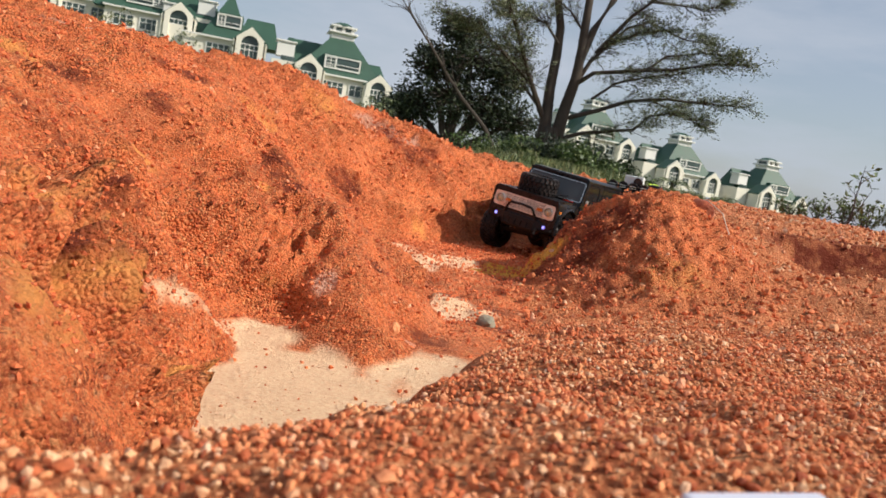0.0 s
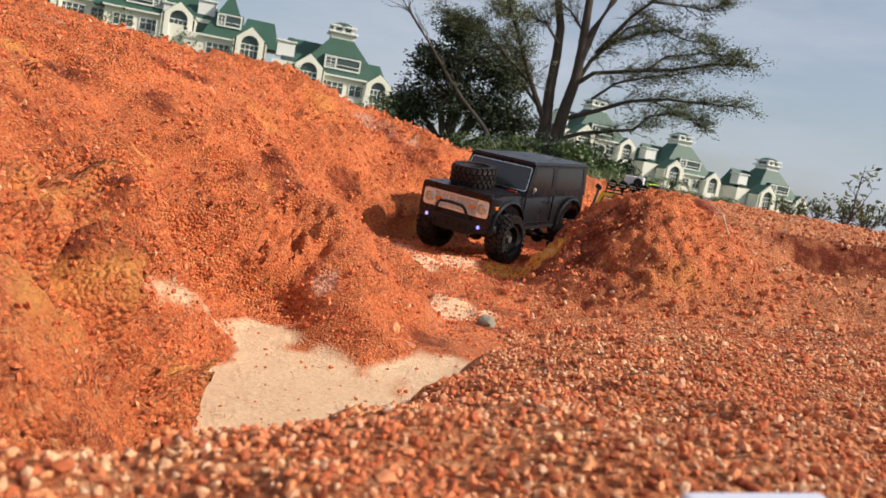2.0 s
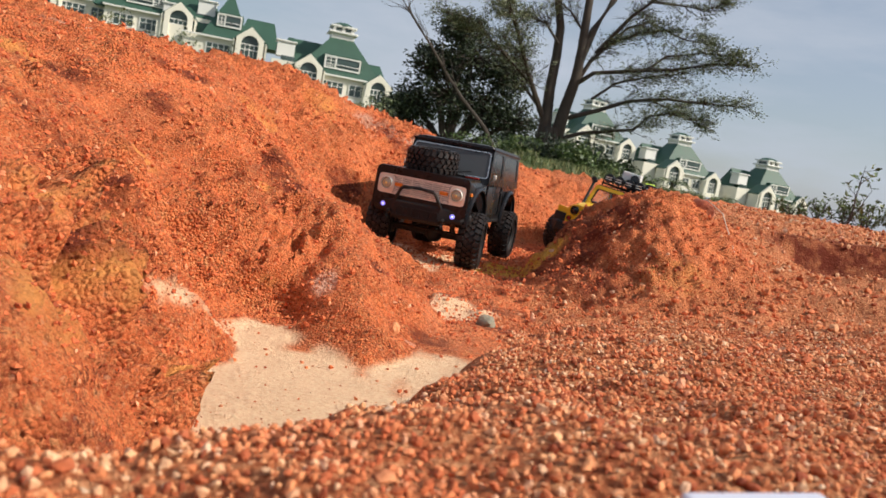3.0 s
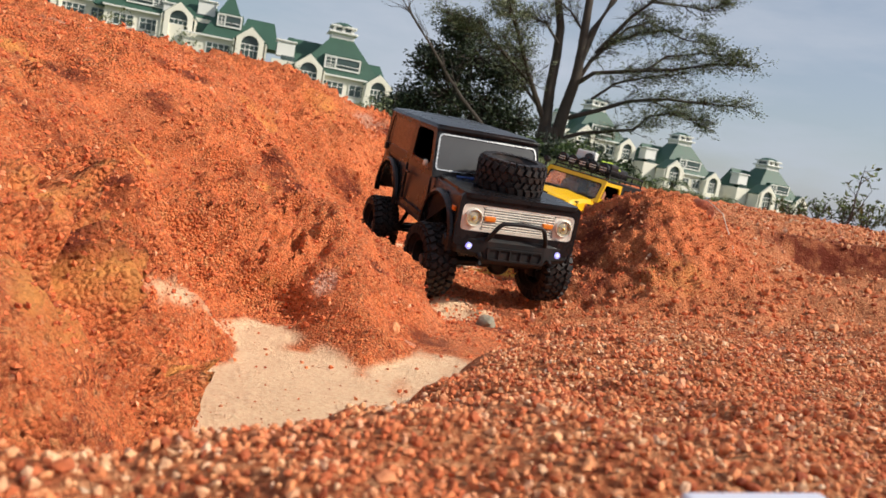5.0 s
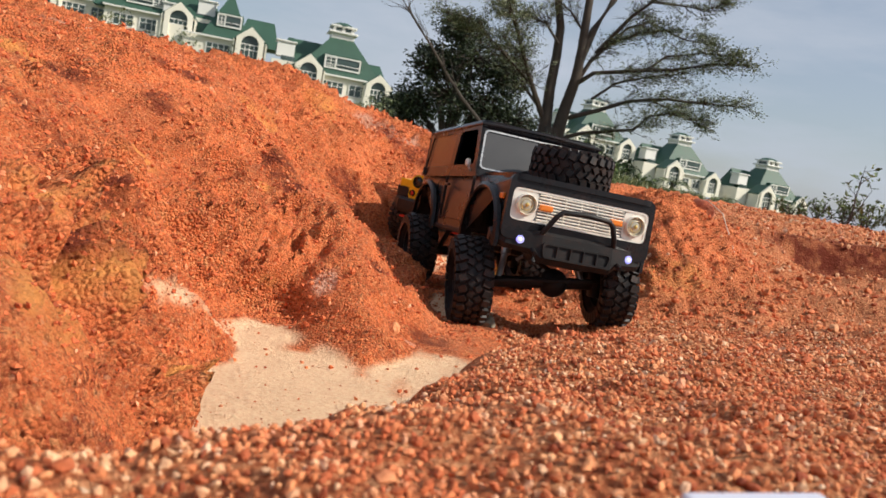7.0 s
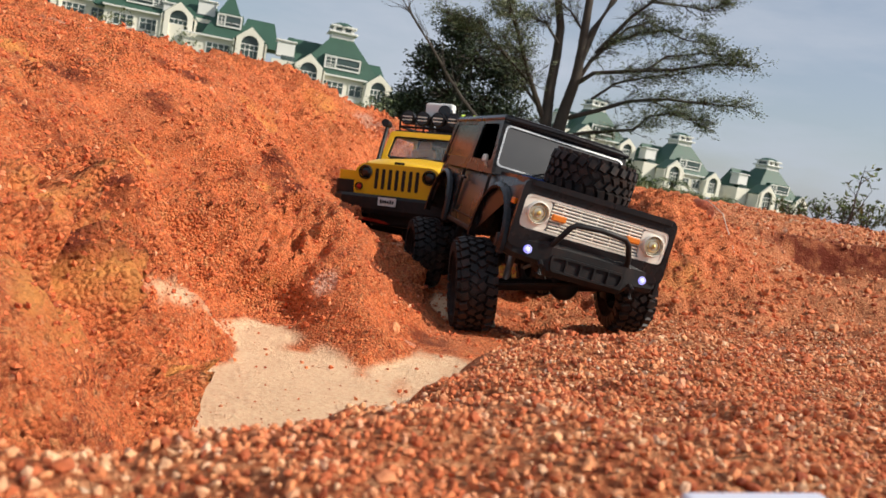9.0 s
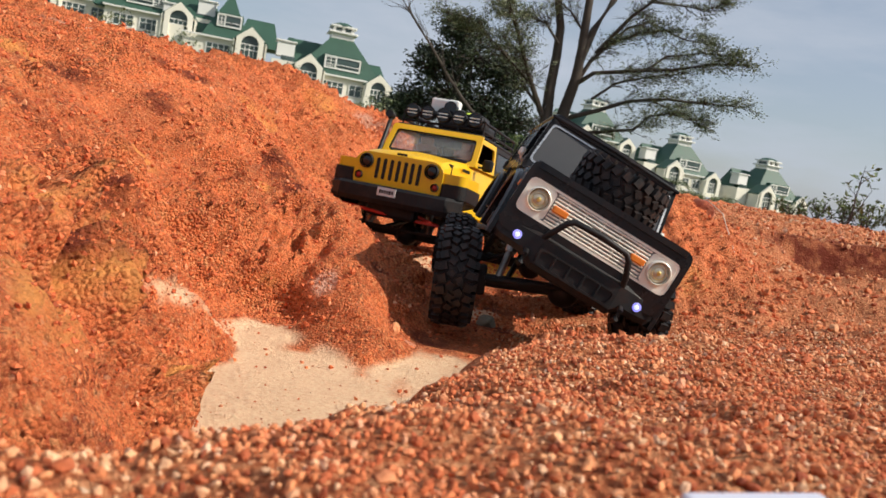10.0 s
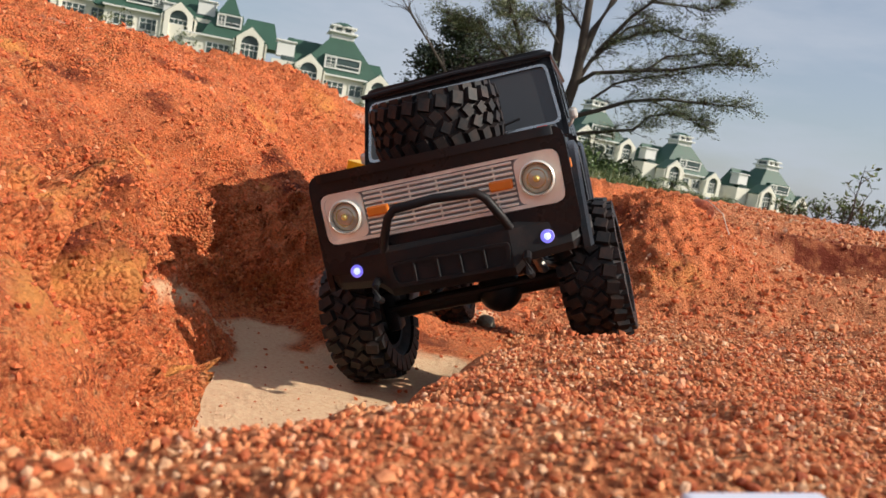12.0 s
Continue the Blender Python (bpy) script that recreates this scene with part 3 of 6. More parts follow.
def add_tread(bm, r=WHEEL_R, w=WHEEL_W, n=27):
    """Staggered tread blocks and shoulder lugs for a tyre about the y axis."""
    h = w / 2
    for i in range(n):
        for row, (yy, wy, lx, tilt, off) in enumerate(((-.66, .50, .0098, 18, 0), (-.21, .42, .0086, -32, .5), (.21, .42, .0086, 32, 0), (.66, .50, .0098, -18, .5))):
            a = (i + off) * math.tau / n
            m = Matrix.Rotation(a, 4, "Y") @ Matrix.Translation((0, yy * h, r - .0040)) @ Matrix.Rotation(radians(tilt), 4, "Z") @ Matrix.Rotation(radians(-10 * (1 if yy > 0 else -1) if abs(yy) > .5 else 0), 4, "X")
            c = bmesh.ops.create_cube(bm, size=1)["verts"]
            for v in c:
                t = .82 if v.co.z > 0 else 1.0
                v.co = m @ Vector((v.co.x * lx * t, v.co.y * wy * h * 1.0 * t, v.co.z * .0062))
        for sgn in (-1, 1):
            a = (i + (.5 if sgn > 0 else 0)) * math.tau / n
            m = Matrix.Rotation(a, 4, "Y") @ Matrix.Translation((0, sgn * h * .97, r - .012))
            c = bmesh.ops.create_cube(bm, size=1)["verts"]
            for v in c:
                v.co = m @ Vector((v.co.x * .0085, v.co.y * .0050, v.co.z * .013))


def add_wheel(truck, m, scale=1.0):
    """wheel > tyre, rim, hub at the pose m; returns the wheel, to be turned later."""
    wheel = new("wheel")
    wheel.parent = truck
    wheel.matrix_basis = m
    bm = bmesh.new()
    add_tyre(bm, WHEEL_R * scale, WHEEL_W * scale)
    part("tyre", bm, RUBBER, wheel, "black knobbly rubber tyre", flat=False)
    bm = bmesh.new()
    add_tread(bm, WHEEL_R * scale, WHEEL_W * scale)
    part("tread", bm, RUBBER, wheel, kind="stuff")
    bm = bmesh.new()
    h = WHEEL_W * scale / 2
    add_lathe(bm, [(-h * .72, .033), (-h * .72, .029), (-h * .2, .026), (h * .2, .026), (h * .72, .029), (h * .72, .033), (h * .3, .031), (-h * .3, .031)], Matrix(), 28)
    for k in range(6):
        add_box(bm, (0, 0, 0), (.054, .010, .008), .001, Matrix.Rotation(k * math.pi / 6, 3, "Y"), 1)
    part("rim", bm, TRIM, wheel)
    bm = bmesh.new()
    add_cyl(bm, (0, -h * .62, 0), (0, h * .62, 0), .0085, n=6)
    part("hub", bm, STEEL, wheel, "steel wheel hub nut")
    return wheel


def arched_side(length, base, shoulder, arches, radius, front_low=0.0, k=12):
    """The side outline of a tub in x and z, with round cut-outs over the axles."""
    x0, x1 = length
    pts = [(x0, shoulder), (x0, base + .022)]
    for ax in sorted(arches):
        for i in range(k + 1):
            a = math.pi - math.pi * i / k
            pts.append((ax + radius * math.cos(a), base + radius * .92 * math.sin(a)))
    pts += [(x1, base + .012 + front_low), (x1, shoulder - .006), (x1 - .004, shoulder)]
    return pts


def tub(parent, outline, half, material, name="body", inset=.006, label=""):
    """A shell with the outline as its side, its upper edges rounded off."""
    bm = bmesh.new()
    n = len(outline)
    top = max(p[1] for p in outline)
    low = min(p[1] for p in outline)

    def y_at(z):
        u = (z - low) / (top - low)
        return half - inset * max(0, (u - .55) / .45) ** 2 - inset * .6 * max(0, (.45 - u) / .45) ** 2
    rows = []
    for sgn in (-1, -.985, .985, 1):
        ring = []
        for x, z in outline:
            edge = abs(sgn) == 1
            ring.append(bm.verts.new((x - (.003 if edge and x > .2 else 0) + (.003 if edge and x < -.2 else 0), sgn * y_at(z), z - (.004 if edge and z > top - .004 else 0))))
        rows.append(ring)
    for a, b in zip(rows, rows[1:]):
        for i in range(n):
            bm.faces.new((a[i], a[(i + 1) % n], b[(i + 1) % n], b[i]))
    bm.faces.new(rows[0][::-1])
    bm.faces.new(rows[-1])
    bmesh.ops.triangulate(bm, faces=[f for f in bm.faces if len(f.verts) > 4])
    return part(name, bm, material, parent, label, flat=False)


def flare(parent, ax, side, base, radius, half, material, out=.006, name="fender_flare"):
    bm = bmesh.new()
    k, rows = 18, []
    for i in range(k + 1):
        a = math.pi * (1.04 - 1.08 * i / k)
        c, s = math.cos(a), .92 * math.sin(a)
        ring = [(radius - .001, half - .004), (radius + .007, half - .001), (radius + .006, half + out * .6), (radius + .001, half + out), (radius - .002, half + out * .8)]
        rows.append([bm.verts.new((ax + r * c, side * y, base + r * s)) for r, y in ring])
    for a, b in zip(rows, rows[1:]):
        for j in range(5):
            bm.faces.new((a[j], a[(j + 1) % 5], b[(j + 1) % 5], b[j]))
    bm.faces.new(rows[0])
    bm.faces.new(rows[-1][::-1])
    part(name, bm, material, parent, flat=False)


def running_gear(truck, track, z_axle):
    """Chassis rails, skid plate, links and the two axles; the axles are given back to be moved."""
    bm = bmesh.new()
    for s in (-1, 1):
        add_box(bm, (0, s * .034, .092), (.42, .006, .020), .0015)
    for x in (-.2, -.08, .06, .2):
        add_box(bm, (x, 0, .09), (.010, .066, .014), .0015)
    part("chassis_rail", bm, TRIM, truck)
    bm = bmesh.new()
    add_box(bm, (.0, 0, .074), (.12, .055, .018), .006)
    add_box(bm, (.03, 0, .095), (.09, .05, .035), .005)
    part("skid_plate", bm, TRIM, truck)
    bm = bmesh.new()
    add_box(bm, (.075, 0, .115), (.20, .13, .045), .008)
    add_box(bm, (-.10, 0, .115), (.16, .15, .05), .008)
    part("inner_tray", bm, TRIM, truck)
    bm = bmesh.new()
    add_box(bm, (.196, 0, .082), (.026, .088, .030), .006)
    add_box(bm, (.178, .028, .088), (.030, .036, .030), .004)
    part("front_skid", bm, TRIM, truck)
    bm = bmesh.new()
    add_box(bm, (.150, -.020, .098), (.040, .022, .034), .003)
    part("steering_servo", bm, TRIM, truck)
    bm = bmesh.new()
    for k, (y0, y1) in enumerate(((-.04, .03), (.05, -.03), (-.02, -.05))):
        add_tube(bm, [(.17 + .008 * k, y0, .088), (.165 + .01 * k, y1, .074 - .004 * k)], .0022, 6)
    part("steering_link", bm, STEEL, truck, "dull steel steering links")
    axles = []
    for ax, nm in ((.156, "front_axle"), (-.156, "rear_axle")):
        axle = new(nm)
        axle.parent = truck
        axle.matrix_basis = pose(ax, 0, z_axle)
        bm = bmesh.new()
        add_cyl(bm, (0, -track + .02, 0), (0, track - .02, 0), .0075, n=14)
        bmesh.ops.create_uvsphere(bm, u_segments=14, v_segments=10, radius=.019, matrix=Matrix.Translation((0, .018, 0)))
        for s in (-1, 1):
            add_box(bm, (0, s * (track - .022), 0), (.020, .012, .034), .003)
        part("axle_housing", bm, TRIM, axle, flat=False)
        bm = bmesh.new()
        f = 1 if ax > 0 else -1
        add_tube(bm, [(f * .018, -track + .025, .004), (f * .020, track - .025, .006)], .0028, 8)
        for s in (-1, 1):
            add_tube(bm, [(-f * .004, s * .05, -.004), (-f * .10, s * .026, .022)], .0034, 8)
        part("link_rod", bm, TRIM, axle)
        for s in (-1, 1):
            bm = bmesh.new()
            add_cyl(bm, (0, s * .058, .004), (-f * .012, s * .046, .040), .0042, n=10)
            add_cyl(bm, (-f * .010, s * .047, .034), (-f * .024, s * .040, .075), .0065, n=12)
            part("shock_absorber", bm, STEEL if ax > 0 else TRIM, axle)
        axles.append(axle)
    return axles


def headlamp(parent, x, y, z, r, lens, rim, deep=True):
    lamp = new("headlight")
    lamp.parent = parent
    turn = Matrix.Translation((x, y, z)) @ Matrix.Rotation(radians(-90), 4, "Z")
    bm = bmesh.new()
    add_lathe(bm, [(-.004, r * 1.18), (.0035, r * 1.16), (.0045, r * 1.06), (.002, r * .98), (-.004, r * .98)], turn, 32)
    part("lamp_rim", bm, rim, lamp, flat=False)
    bm = bmesh.new()
    rings = []
    for i in range(6):
        u = i / 5
        rr = r * math.cos(u * math.pi / 2) * .985
        rings.append([bm.verts.new((x - .001 + .0045 * math.sin(u * math.pi / 2), y + rr * math.cos(k * math.tau / 28), z + rr * math.sin(k * math.tau / 28))) for k in range(28)])
    for a, b in zip(rings, rings[1:-1]):
        for k in range(28):
            bm.faces.new((a[k], a[(k + 1) % 28], b[(k + 1) % 28], b[k]))
    bm.faces.new(rings[-2])
    for v in rings[-1]:
        bm.verts.remove(v)
    part("lens", bm, lens, lamp, flat=False)
    if deep:
        bm = bmesh.new()
        bmesh.ops.create_uvsphere(bm, u_segments=10, v_segments=8, radius=r * .22, matrix=Matrix.Translation((x + .0035, y, z)))
        add_lathe(bm, [(.002, r * .62), (.0036, r * .60), (.002, r * .56)], turn, 24)
        part("bulb", bm, BULB, lamp)


def side_panel(bm, quad, hole, side, y_low, y_high, z_low, z_high, thick=.004):
    """A pillar frame in the leaning side of a cab: quad and hole in x and z."""
    def at(u, v, w):
        y = y_low + (y_high - y_low) * (v - z_low) / (z_high - z_low)
        return Vector((u, side * (y - w), v))
    add_ring(bm, rounded(quad, .003), rounded(hole, .008), at, thick)


def black_truck():
    truck = thing("toy_truck", "matt black radio-controlled off-road truck with a tyre on its bonnet", "toy truck", "toy trucks in the gully")
    B, S = .088, .165
    tub(truck, arched_side((-.232, .232), B, S, (-.156, .156), .068), .097, PAINT, "body", label="satin black dusty truck body")
    for ax in (-.156, .156):
        for s in (-1, 1):
            flare(truck, ax, s, B, .068, .096, PAINT)
    # bonnet with its pressed edges
    bm = bmesh.new()
    add_plate(bm, rounded([(.094, -.086), (.241, -.092), (.241, .092), (.094, .086)], .012), lambda u, v, w: Vector((u, v, S - .002 + w - .10 * max(0, u - .19) ** 1.5)), .0065)
    bmesh.ops.bevel(bm, geom=[e for e in bm.edges if all(v.co.z > S for v in e.verts) and e.is_manifold and e.calc_face_angle(0) > .6], offset=.003, segments=2, affect="EDGES")
    part("bonnet", bm, PAINT, truck, flat=False)
    bm = bmesh.new()
    add_ring(bm, rounded([(-.097, .092), (.097, .092), (.0955, S + .003), (-.0955, S + .003)], .010), rounded([(-.0900, .1142), (.0900, .1142), (.0900, .1534), (-.0900, .1534)], .008), lambda u, v, w: Vector((.2315 + w, u, v)), .0065)
    part("front_panel", bm, PAINT, truck, flat=False)
    # cab: roof, rear wall, pillar frames, screens
    z0, z1 = S - .002, .241
    bm = bmesh.new()
    outer = rounded([(-.228, -.089), (.064, -.088), (.064, .088), (-.228, .089)], .014, 5)
    rows = [[bm.verts.new((u * (1 - k * .00), v * sc, z)) for u, v in outer] for k, (sc, z) in enumerate(((1.02, z1 - .006), (1.03, z1 - .001), (.99, z1 + .003)))]
    rows.append([bm.verts.new((-.08 + (u + .08) * .86, v * .80, z1 + .0055)) for u, v in outer])
    n = len(outer)
    for a, b in zip(rows, rows[1:]):
        for i in range(n):
            bm.faces.new((a[i], a[(i + 1) % n], b[(i + 1) % n], b[i]))
    bm.faces.new(rows[0][::-1])
    bm.faces.new(rows[-1])
    roof = part("roof", bm, PAINT, truck, flat=False)
    bm = bmesh.new()
    add_tube(bm, [(-.226, -.091, z1 - .003), (.066, -.090, z1 - .003), (.069, 0, z1 - .001), (.066, .090, z1 - .003), (-.226, .091, z1 - .003)], .0022, 8)
    part("rain_gutter", bm, PAINT, roof)
    for s in (-1, 1):
        bm = bmesh.new()
        side_panel(bm, [(-.048, z0), (.094, z0), (.060, z1), (-.048, z1)], [(-.036, z0 + .017), (.070, z0 + .017), (.049, z1 - .010), (-.036, z1 - .010)], s, .0955, .0895, z0, z1)
        door = part("door_frame", bm, PAINT, truck)
        if s > 0:
            bm = bmesh.new()
            add_plate(bm, rounded([(-.037, z0 + .016), (.071, z0 + .016), (.050, z1 - .009), (-.037, z1 - .009)], .008), lambda u, v, w: Vector((u, .0942 - .006 * (v - z0) / (z1 - z0) - w, v)), .0015)
            part("door_window", bm, SMOKE, door, "dark door window")
        bm = bmesh.new()
        side_panel(bm, [(-.230, z0), (-.048, z0), (-.048, z1), (-.224, z1)], [(-.212, z0 + .016), (-.058, z0 + .016), (-.058, z1 - .010), (-.208, z1 - .010)], s, .0955, .0895, z0, z1)
        quarter = part("rear_quarter", bm, PAINT, truck)
        bm = bmesh.new()

        def pane(u, v, w, s=s):
            return Vector((u, s * (.0942 - .006 * (v - z0) / (z1 - z0) - w), v))
        add_plate(bm, rounded([(-.213, z0 + .015), (-.057, z0 + .015), (-.057, z1 - .009), (-.209, z1 - .009)], .008), pane, .0015)
        part("side_window", bm, SMOKE, quarter, "black opaque rear side window")
        # door seams, handle and mirror
        bm = bmesh.new()
        for x in (-.048, .092):
            add_box(bm, (x, s * .0958, .130), (.0014, .004, .066), 0)
        add_box(bm, (.022, s * .0960, .1005), (.14, .004, .0014), 0)
        part("door_seam", bm, TRIM, truck)
        bm = bmesh.new()
        add_box(bm, (-.030, s * .0985, .150), (.018, .005, .004), .0015)
        part("door_handle", bm, PAINT, truck)
        bm = bmesh.new()
        add_tube(bm, [(.060, s * .093, .170), (.065, s * .098, .173), (.066, s * .101, .178)], .0016, 8)
        part("mirror_arm", bm, CHROME, truck)
        bm = bmesh.new()
        add_box(bm, (.066, s * .1015, .181), (.005, .008, .011), .003)
        part("wing_mirror", bm, CHROME, truck, "silver wing mirror")
        bm = bmesh.new()
        add_box(bm, (.214, s * .0945, .140), (.012, .004, .007), .001)
        part("side_marker", bm, AMBER, truck, "small orange marker lamp")
        bm = bmesh.new()
        add_box(bm, (.0, s * .088, .086), (.17, .012, .008), .002)
        part("rock_slider", bm, TRIM, truck)
    bm = bmesh.new()
    add_plate(bm, rounded([(-.090, z0), (.090, z0), (.086, z1), (-.086, z1)], .008), lambda u, v, w: Vector((-.229 + w + .05 * (v - z0) * .1, u, v)), .004)
    part("tailgate_panel", bm, PAINT, truck)

    def screen_at(u, v, w):
        k = (v - z0) / (z1 - z0)
        return Vector((.094 - .034 * k + w, u * (1.0 - .02 * k), v))
    outer, inner = [(-.0965, z0), (.0965, z0), (.0915, z1), (-.0915, z1)], [(-.0920, z0 + .0115), (.0920, z0 + .0115), (.0872, z1 - .0100), (-.0872, z1 - .0100)]
    bm = bmesh.new()
    add_ring(bm, rounded(outer, .006), rounded(inner, .007), screen_at, -.005)
    screen = part("windscreen_frame", bm, PAINT, truck)
    bm = bmesh.new()
    small = [(-.0892, z0 + .0138), (.0892, z0 + .0138), (.0848, z1 - .0122), (-.0848, z1 - .0122)]
    add_ring(bm, rounded(inner, .007), rounded(small, .006), lambda u, v, w: screen_at(u, v, w + .0006), -.003)
    part("silver_seal", bm, SEAL, screen, "silver strip round the windscreen")
    bm = bmesh.new()
    add_plate(bm, rounded(small, .006), lambda u, v, w: screen_at(u, v, w - .0012), -.0015)
    part("windscreen", bm, SCREEN, screen, "dull grey windscreen film")
    for y0, y1 in ((-.05, -.01), (.015, .055)):
        bm = bmesh.new()
        add_tube(bm, [(.098, y0, z0 + .008), (.096, (y0 + y1) / 2, z0 + .018), (.092, y1, z0 + .022)], .0011, 6)
        part("wiper", bm, TRIM, screen)
    # grille panel
    gx, gz = .2335, .1338
    bm = bmesh.new()
    fr_out, fr_in = [(-.0895, gz - .019), (.0895, gz - .019), (.0895, gz + .019), (-.0895, gz + .019)], [(-.0870, gz - .0165), (.0870, gz - .0165), (.0870, gz + .0165), (-.0870, gz + .0165)]
    front = lambda u, v, w: Vector((gx + w, u, v))
    add_ring(bm, rounded(fr_out, .008), rounded(fr_in, .007), front, .0035)
    grille = part("grille", bm, CHROME, truck, "dusty silver grille with fine horizontal bars", flat=False)
    bm = bmesh.new()
    add_plate(bm, rounded(fr_in, .007), front, .0006)
    part("grille_backing", bm, DULL, grille)
    for i in range(9):
        bm = bmesh.new()
        add_box(bm, (gx + .0018, 0, gz - .0148 + i * .0037), (.0034, .112, .0020), .0006, None, 1)
        part("grille_bar", bm, CHROME, grille)
    for s in (-1, 1):
        bm = bmesh.new()
        add_plate(bm, rounded([(s * .0570, gz - .0166), (s * .0872, gz - .0166), (s * .0872, gz + .0166), (s * .0570, gz + .0166)], .006), lambda u, v, w: Vector((gx + .0008 + w, u, v)), .0016)
        part("lamp_panel", bm, CHROME, grille)
    for y in (-.042, -.021, 0, .021, .042):
        bm = bmesh.new()
        add_box(bm, (gx + .0014, y, gz), (.0020, .0012, .032), 0)
        part("grille_divider", bm, CHROME, grille)
    for s in (-1, 1):
        headlamp(truck, gx + .004, s * .0718, gz + .0003, .0110, LENS, CHROME)
        bm = bmesh.new()
        add_box(bm, (gx + .004, s * .0462, gz + .0005), (.005, .0170, .0075), .0015)
        part("turn_signal", bm, AMBER, truck, "orange turn signal lens")
    # bumper with slots, lamps, hooks and the bent bar
    bm = bmesh.new()
    secs = []
    for y, xf, zt, zb in ((-.103, .222, .100, .086), (-.088, .236, .106, .080), (-.056, .243, .107, .078), (-.046, .246, .107, .070), (.046, .246, .107, .070), (.056, .243, .107, .078), (.088, .236, .106, .080), (.103, .222, .100, .086)):
        secs.append([bm.verts.new(Vector(p)) for p in ((.212, y, zb), (xf - .004, y, zb), (xf, y, zb + .006), (xf - .001, y, zt - .004), (xf - .006, y, zt), (.212, y, zt))])
    for a, b in zip(secs, secs[1:]):
        for i in range(6):
            bm.faces.new((a[i], a[(i + 1) % 6], b[(i + 1) % 6], b[i]))
    bm.faces.new(secs[0])
    bm.faces.new(secs[-1][::-1])
    bumper = part("bumper", bm, TRIM, truck, "black moulded front bumper")
    bm = bmesh.new()
    add_ring(bm, rounded([(-.043, .0765), (.043, .0765), (.046, .095), (-.046, .095)], .005), rounded([(-.040, .079), (.040, .079), (.0425, .0925), (-.0425, .0925)], .004), lambda u, v, w: Vector((.2455 + w, u, v)), .0025)
    for y in (-.026, -.0085, .0085, .026):
        add_box(bm, (.2468, y, .0858), (.0028, .0022, .014), .0005, None, 1)
    part("slot_frame", bm, TRIM, bumper)
    bm = bmesh.new()
    add_tube(bm, [(.240, -.048, .101), (.247, -.044, .112), (.252, -.036, .128), (.253, -.030, .133), (.254, 0, .135), (.253, .030, .133), (.252, .036, .128), (.247, .044, .112), (.240, .048, .101)], .0033, 10)
    part("bull_bar", bm, TRIM, bumper, flat=False)
    for s in (-1, 1):
        bm = bmesh.new()
        add_tube(bm, [(.244, s * .056, .084), (.252, s * .056, .081), (.253, s * .056, .072), (.245, s * .056, .069)], .0030, 8)
        part("tow_hook", bm, TRIM, bumper)
        lamp = new("fog_lamp")
        lamp.parent = bumper
        turn = Matrix.Translation((.2385, s * .0715, .0930)) @ Matrix.Rotation(radians(-90), 4, "Z")
        bm = bmesh.new()
        add_lathe(bm, [(-.004, .0050), (.002, .0048), (.002, .0028), (-.004, .0028)], turn, 20)
        ob = part("fog_lamp_rim", bm, LED_RIM, bumper, "blue glowing lamp ring")
        bm = bmesh.new()
        bmesh.ops.create_uvsphere(bm, u_segments=12, v_segments=8, radius=.0026, matrix=Matrix.Translation((.2395, s * .0715, .0930)))
        part("fog_lamp_bulb", bm, LED, bumper, "lit bluish white lamp")
        bpy.data.objects.remove(lamp)
    # small things on the shell
    bm = bmesh.new()
    add_cyl(bm, (-.205, -.096, .165), (-.205, -.096, .178), .003, n=10)
    add_tube(bm, [(-.205, -.096, .176), (-.214, -.094, .23), (-.224, -.090, .290)], [.0009, .0008, .0005], 6)
    part("antenna", bm, TRIM, truck)
    for name, m, x, y in (("red_body_clip", RED, .108, .060), ("blue_body_clip", BLUE, .112, -.048)):
        bm = bmesh.new()
        add_tube(bm, [(x - .004, y - .012, S + .006), (x, y, S + .007), (x + .001, y + .014, S + .006)], .0016, 6)
        add_box(bm, (x + .002, y + .014, S + .0075), (.007, .009, .003), .001)
        part(name, bm, m, truck)
    # blue LED glow inside the wheel arch, put in as small blue blocks
    bm = bmesh.new()
    for k in range(3):
        add_box(bm, (.196 - k * .006, -.060, .128 - k * .002), (.004, .012, .010), .001)
    part("under_wing_wiring", bm, BLUE, truck)
    # the spare tyre lies flat on the bonnet
    bm = bmesh.new()
    add_tyre(bm, .0545, .046, .030)
    spin = Matrix.Translation((.157, .0, S + .0272)) @ Matrix.Rotation(radians(4), 4, "Y") @ Matrix.Rotation(radians(90), 4, "X")
    bmesh.ops.transform(bm, matrix=spin, verts=bm.verts)
    spare = part("spare_tyre", bm, RUBBER, truck, "loose knobbly spare tyre lying on the bonnet", flat=False)
    bm = bmesh.new()
    add_tread(bm, .0545, .046, 25)
    bmesh.ops.transform(bm, matrix=spin, verts=bm.verts)
    part("tread", bm, RUBBER, spare, kind="stuff")
    axles = running_gear(truck, .099, WHEEL_R)
    wheels = [add_wheel(truck, pose(x, y, WHEEL_R)) for x in (.156, -.156) for y in (-.097, .097)]
    return truck, axles, wheels, spare


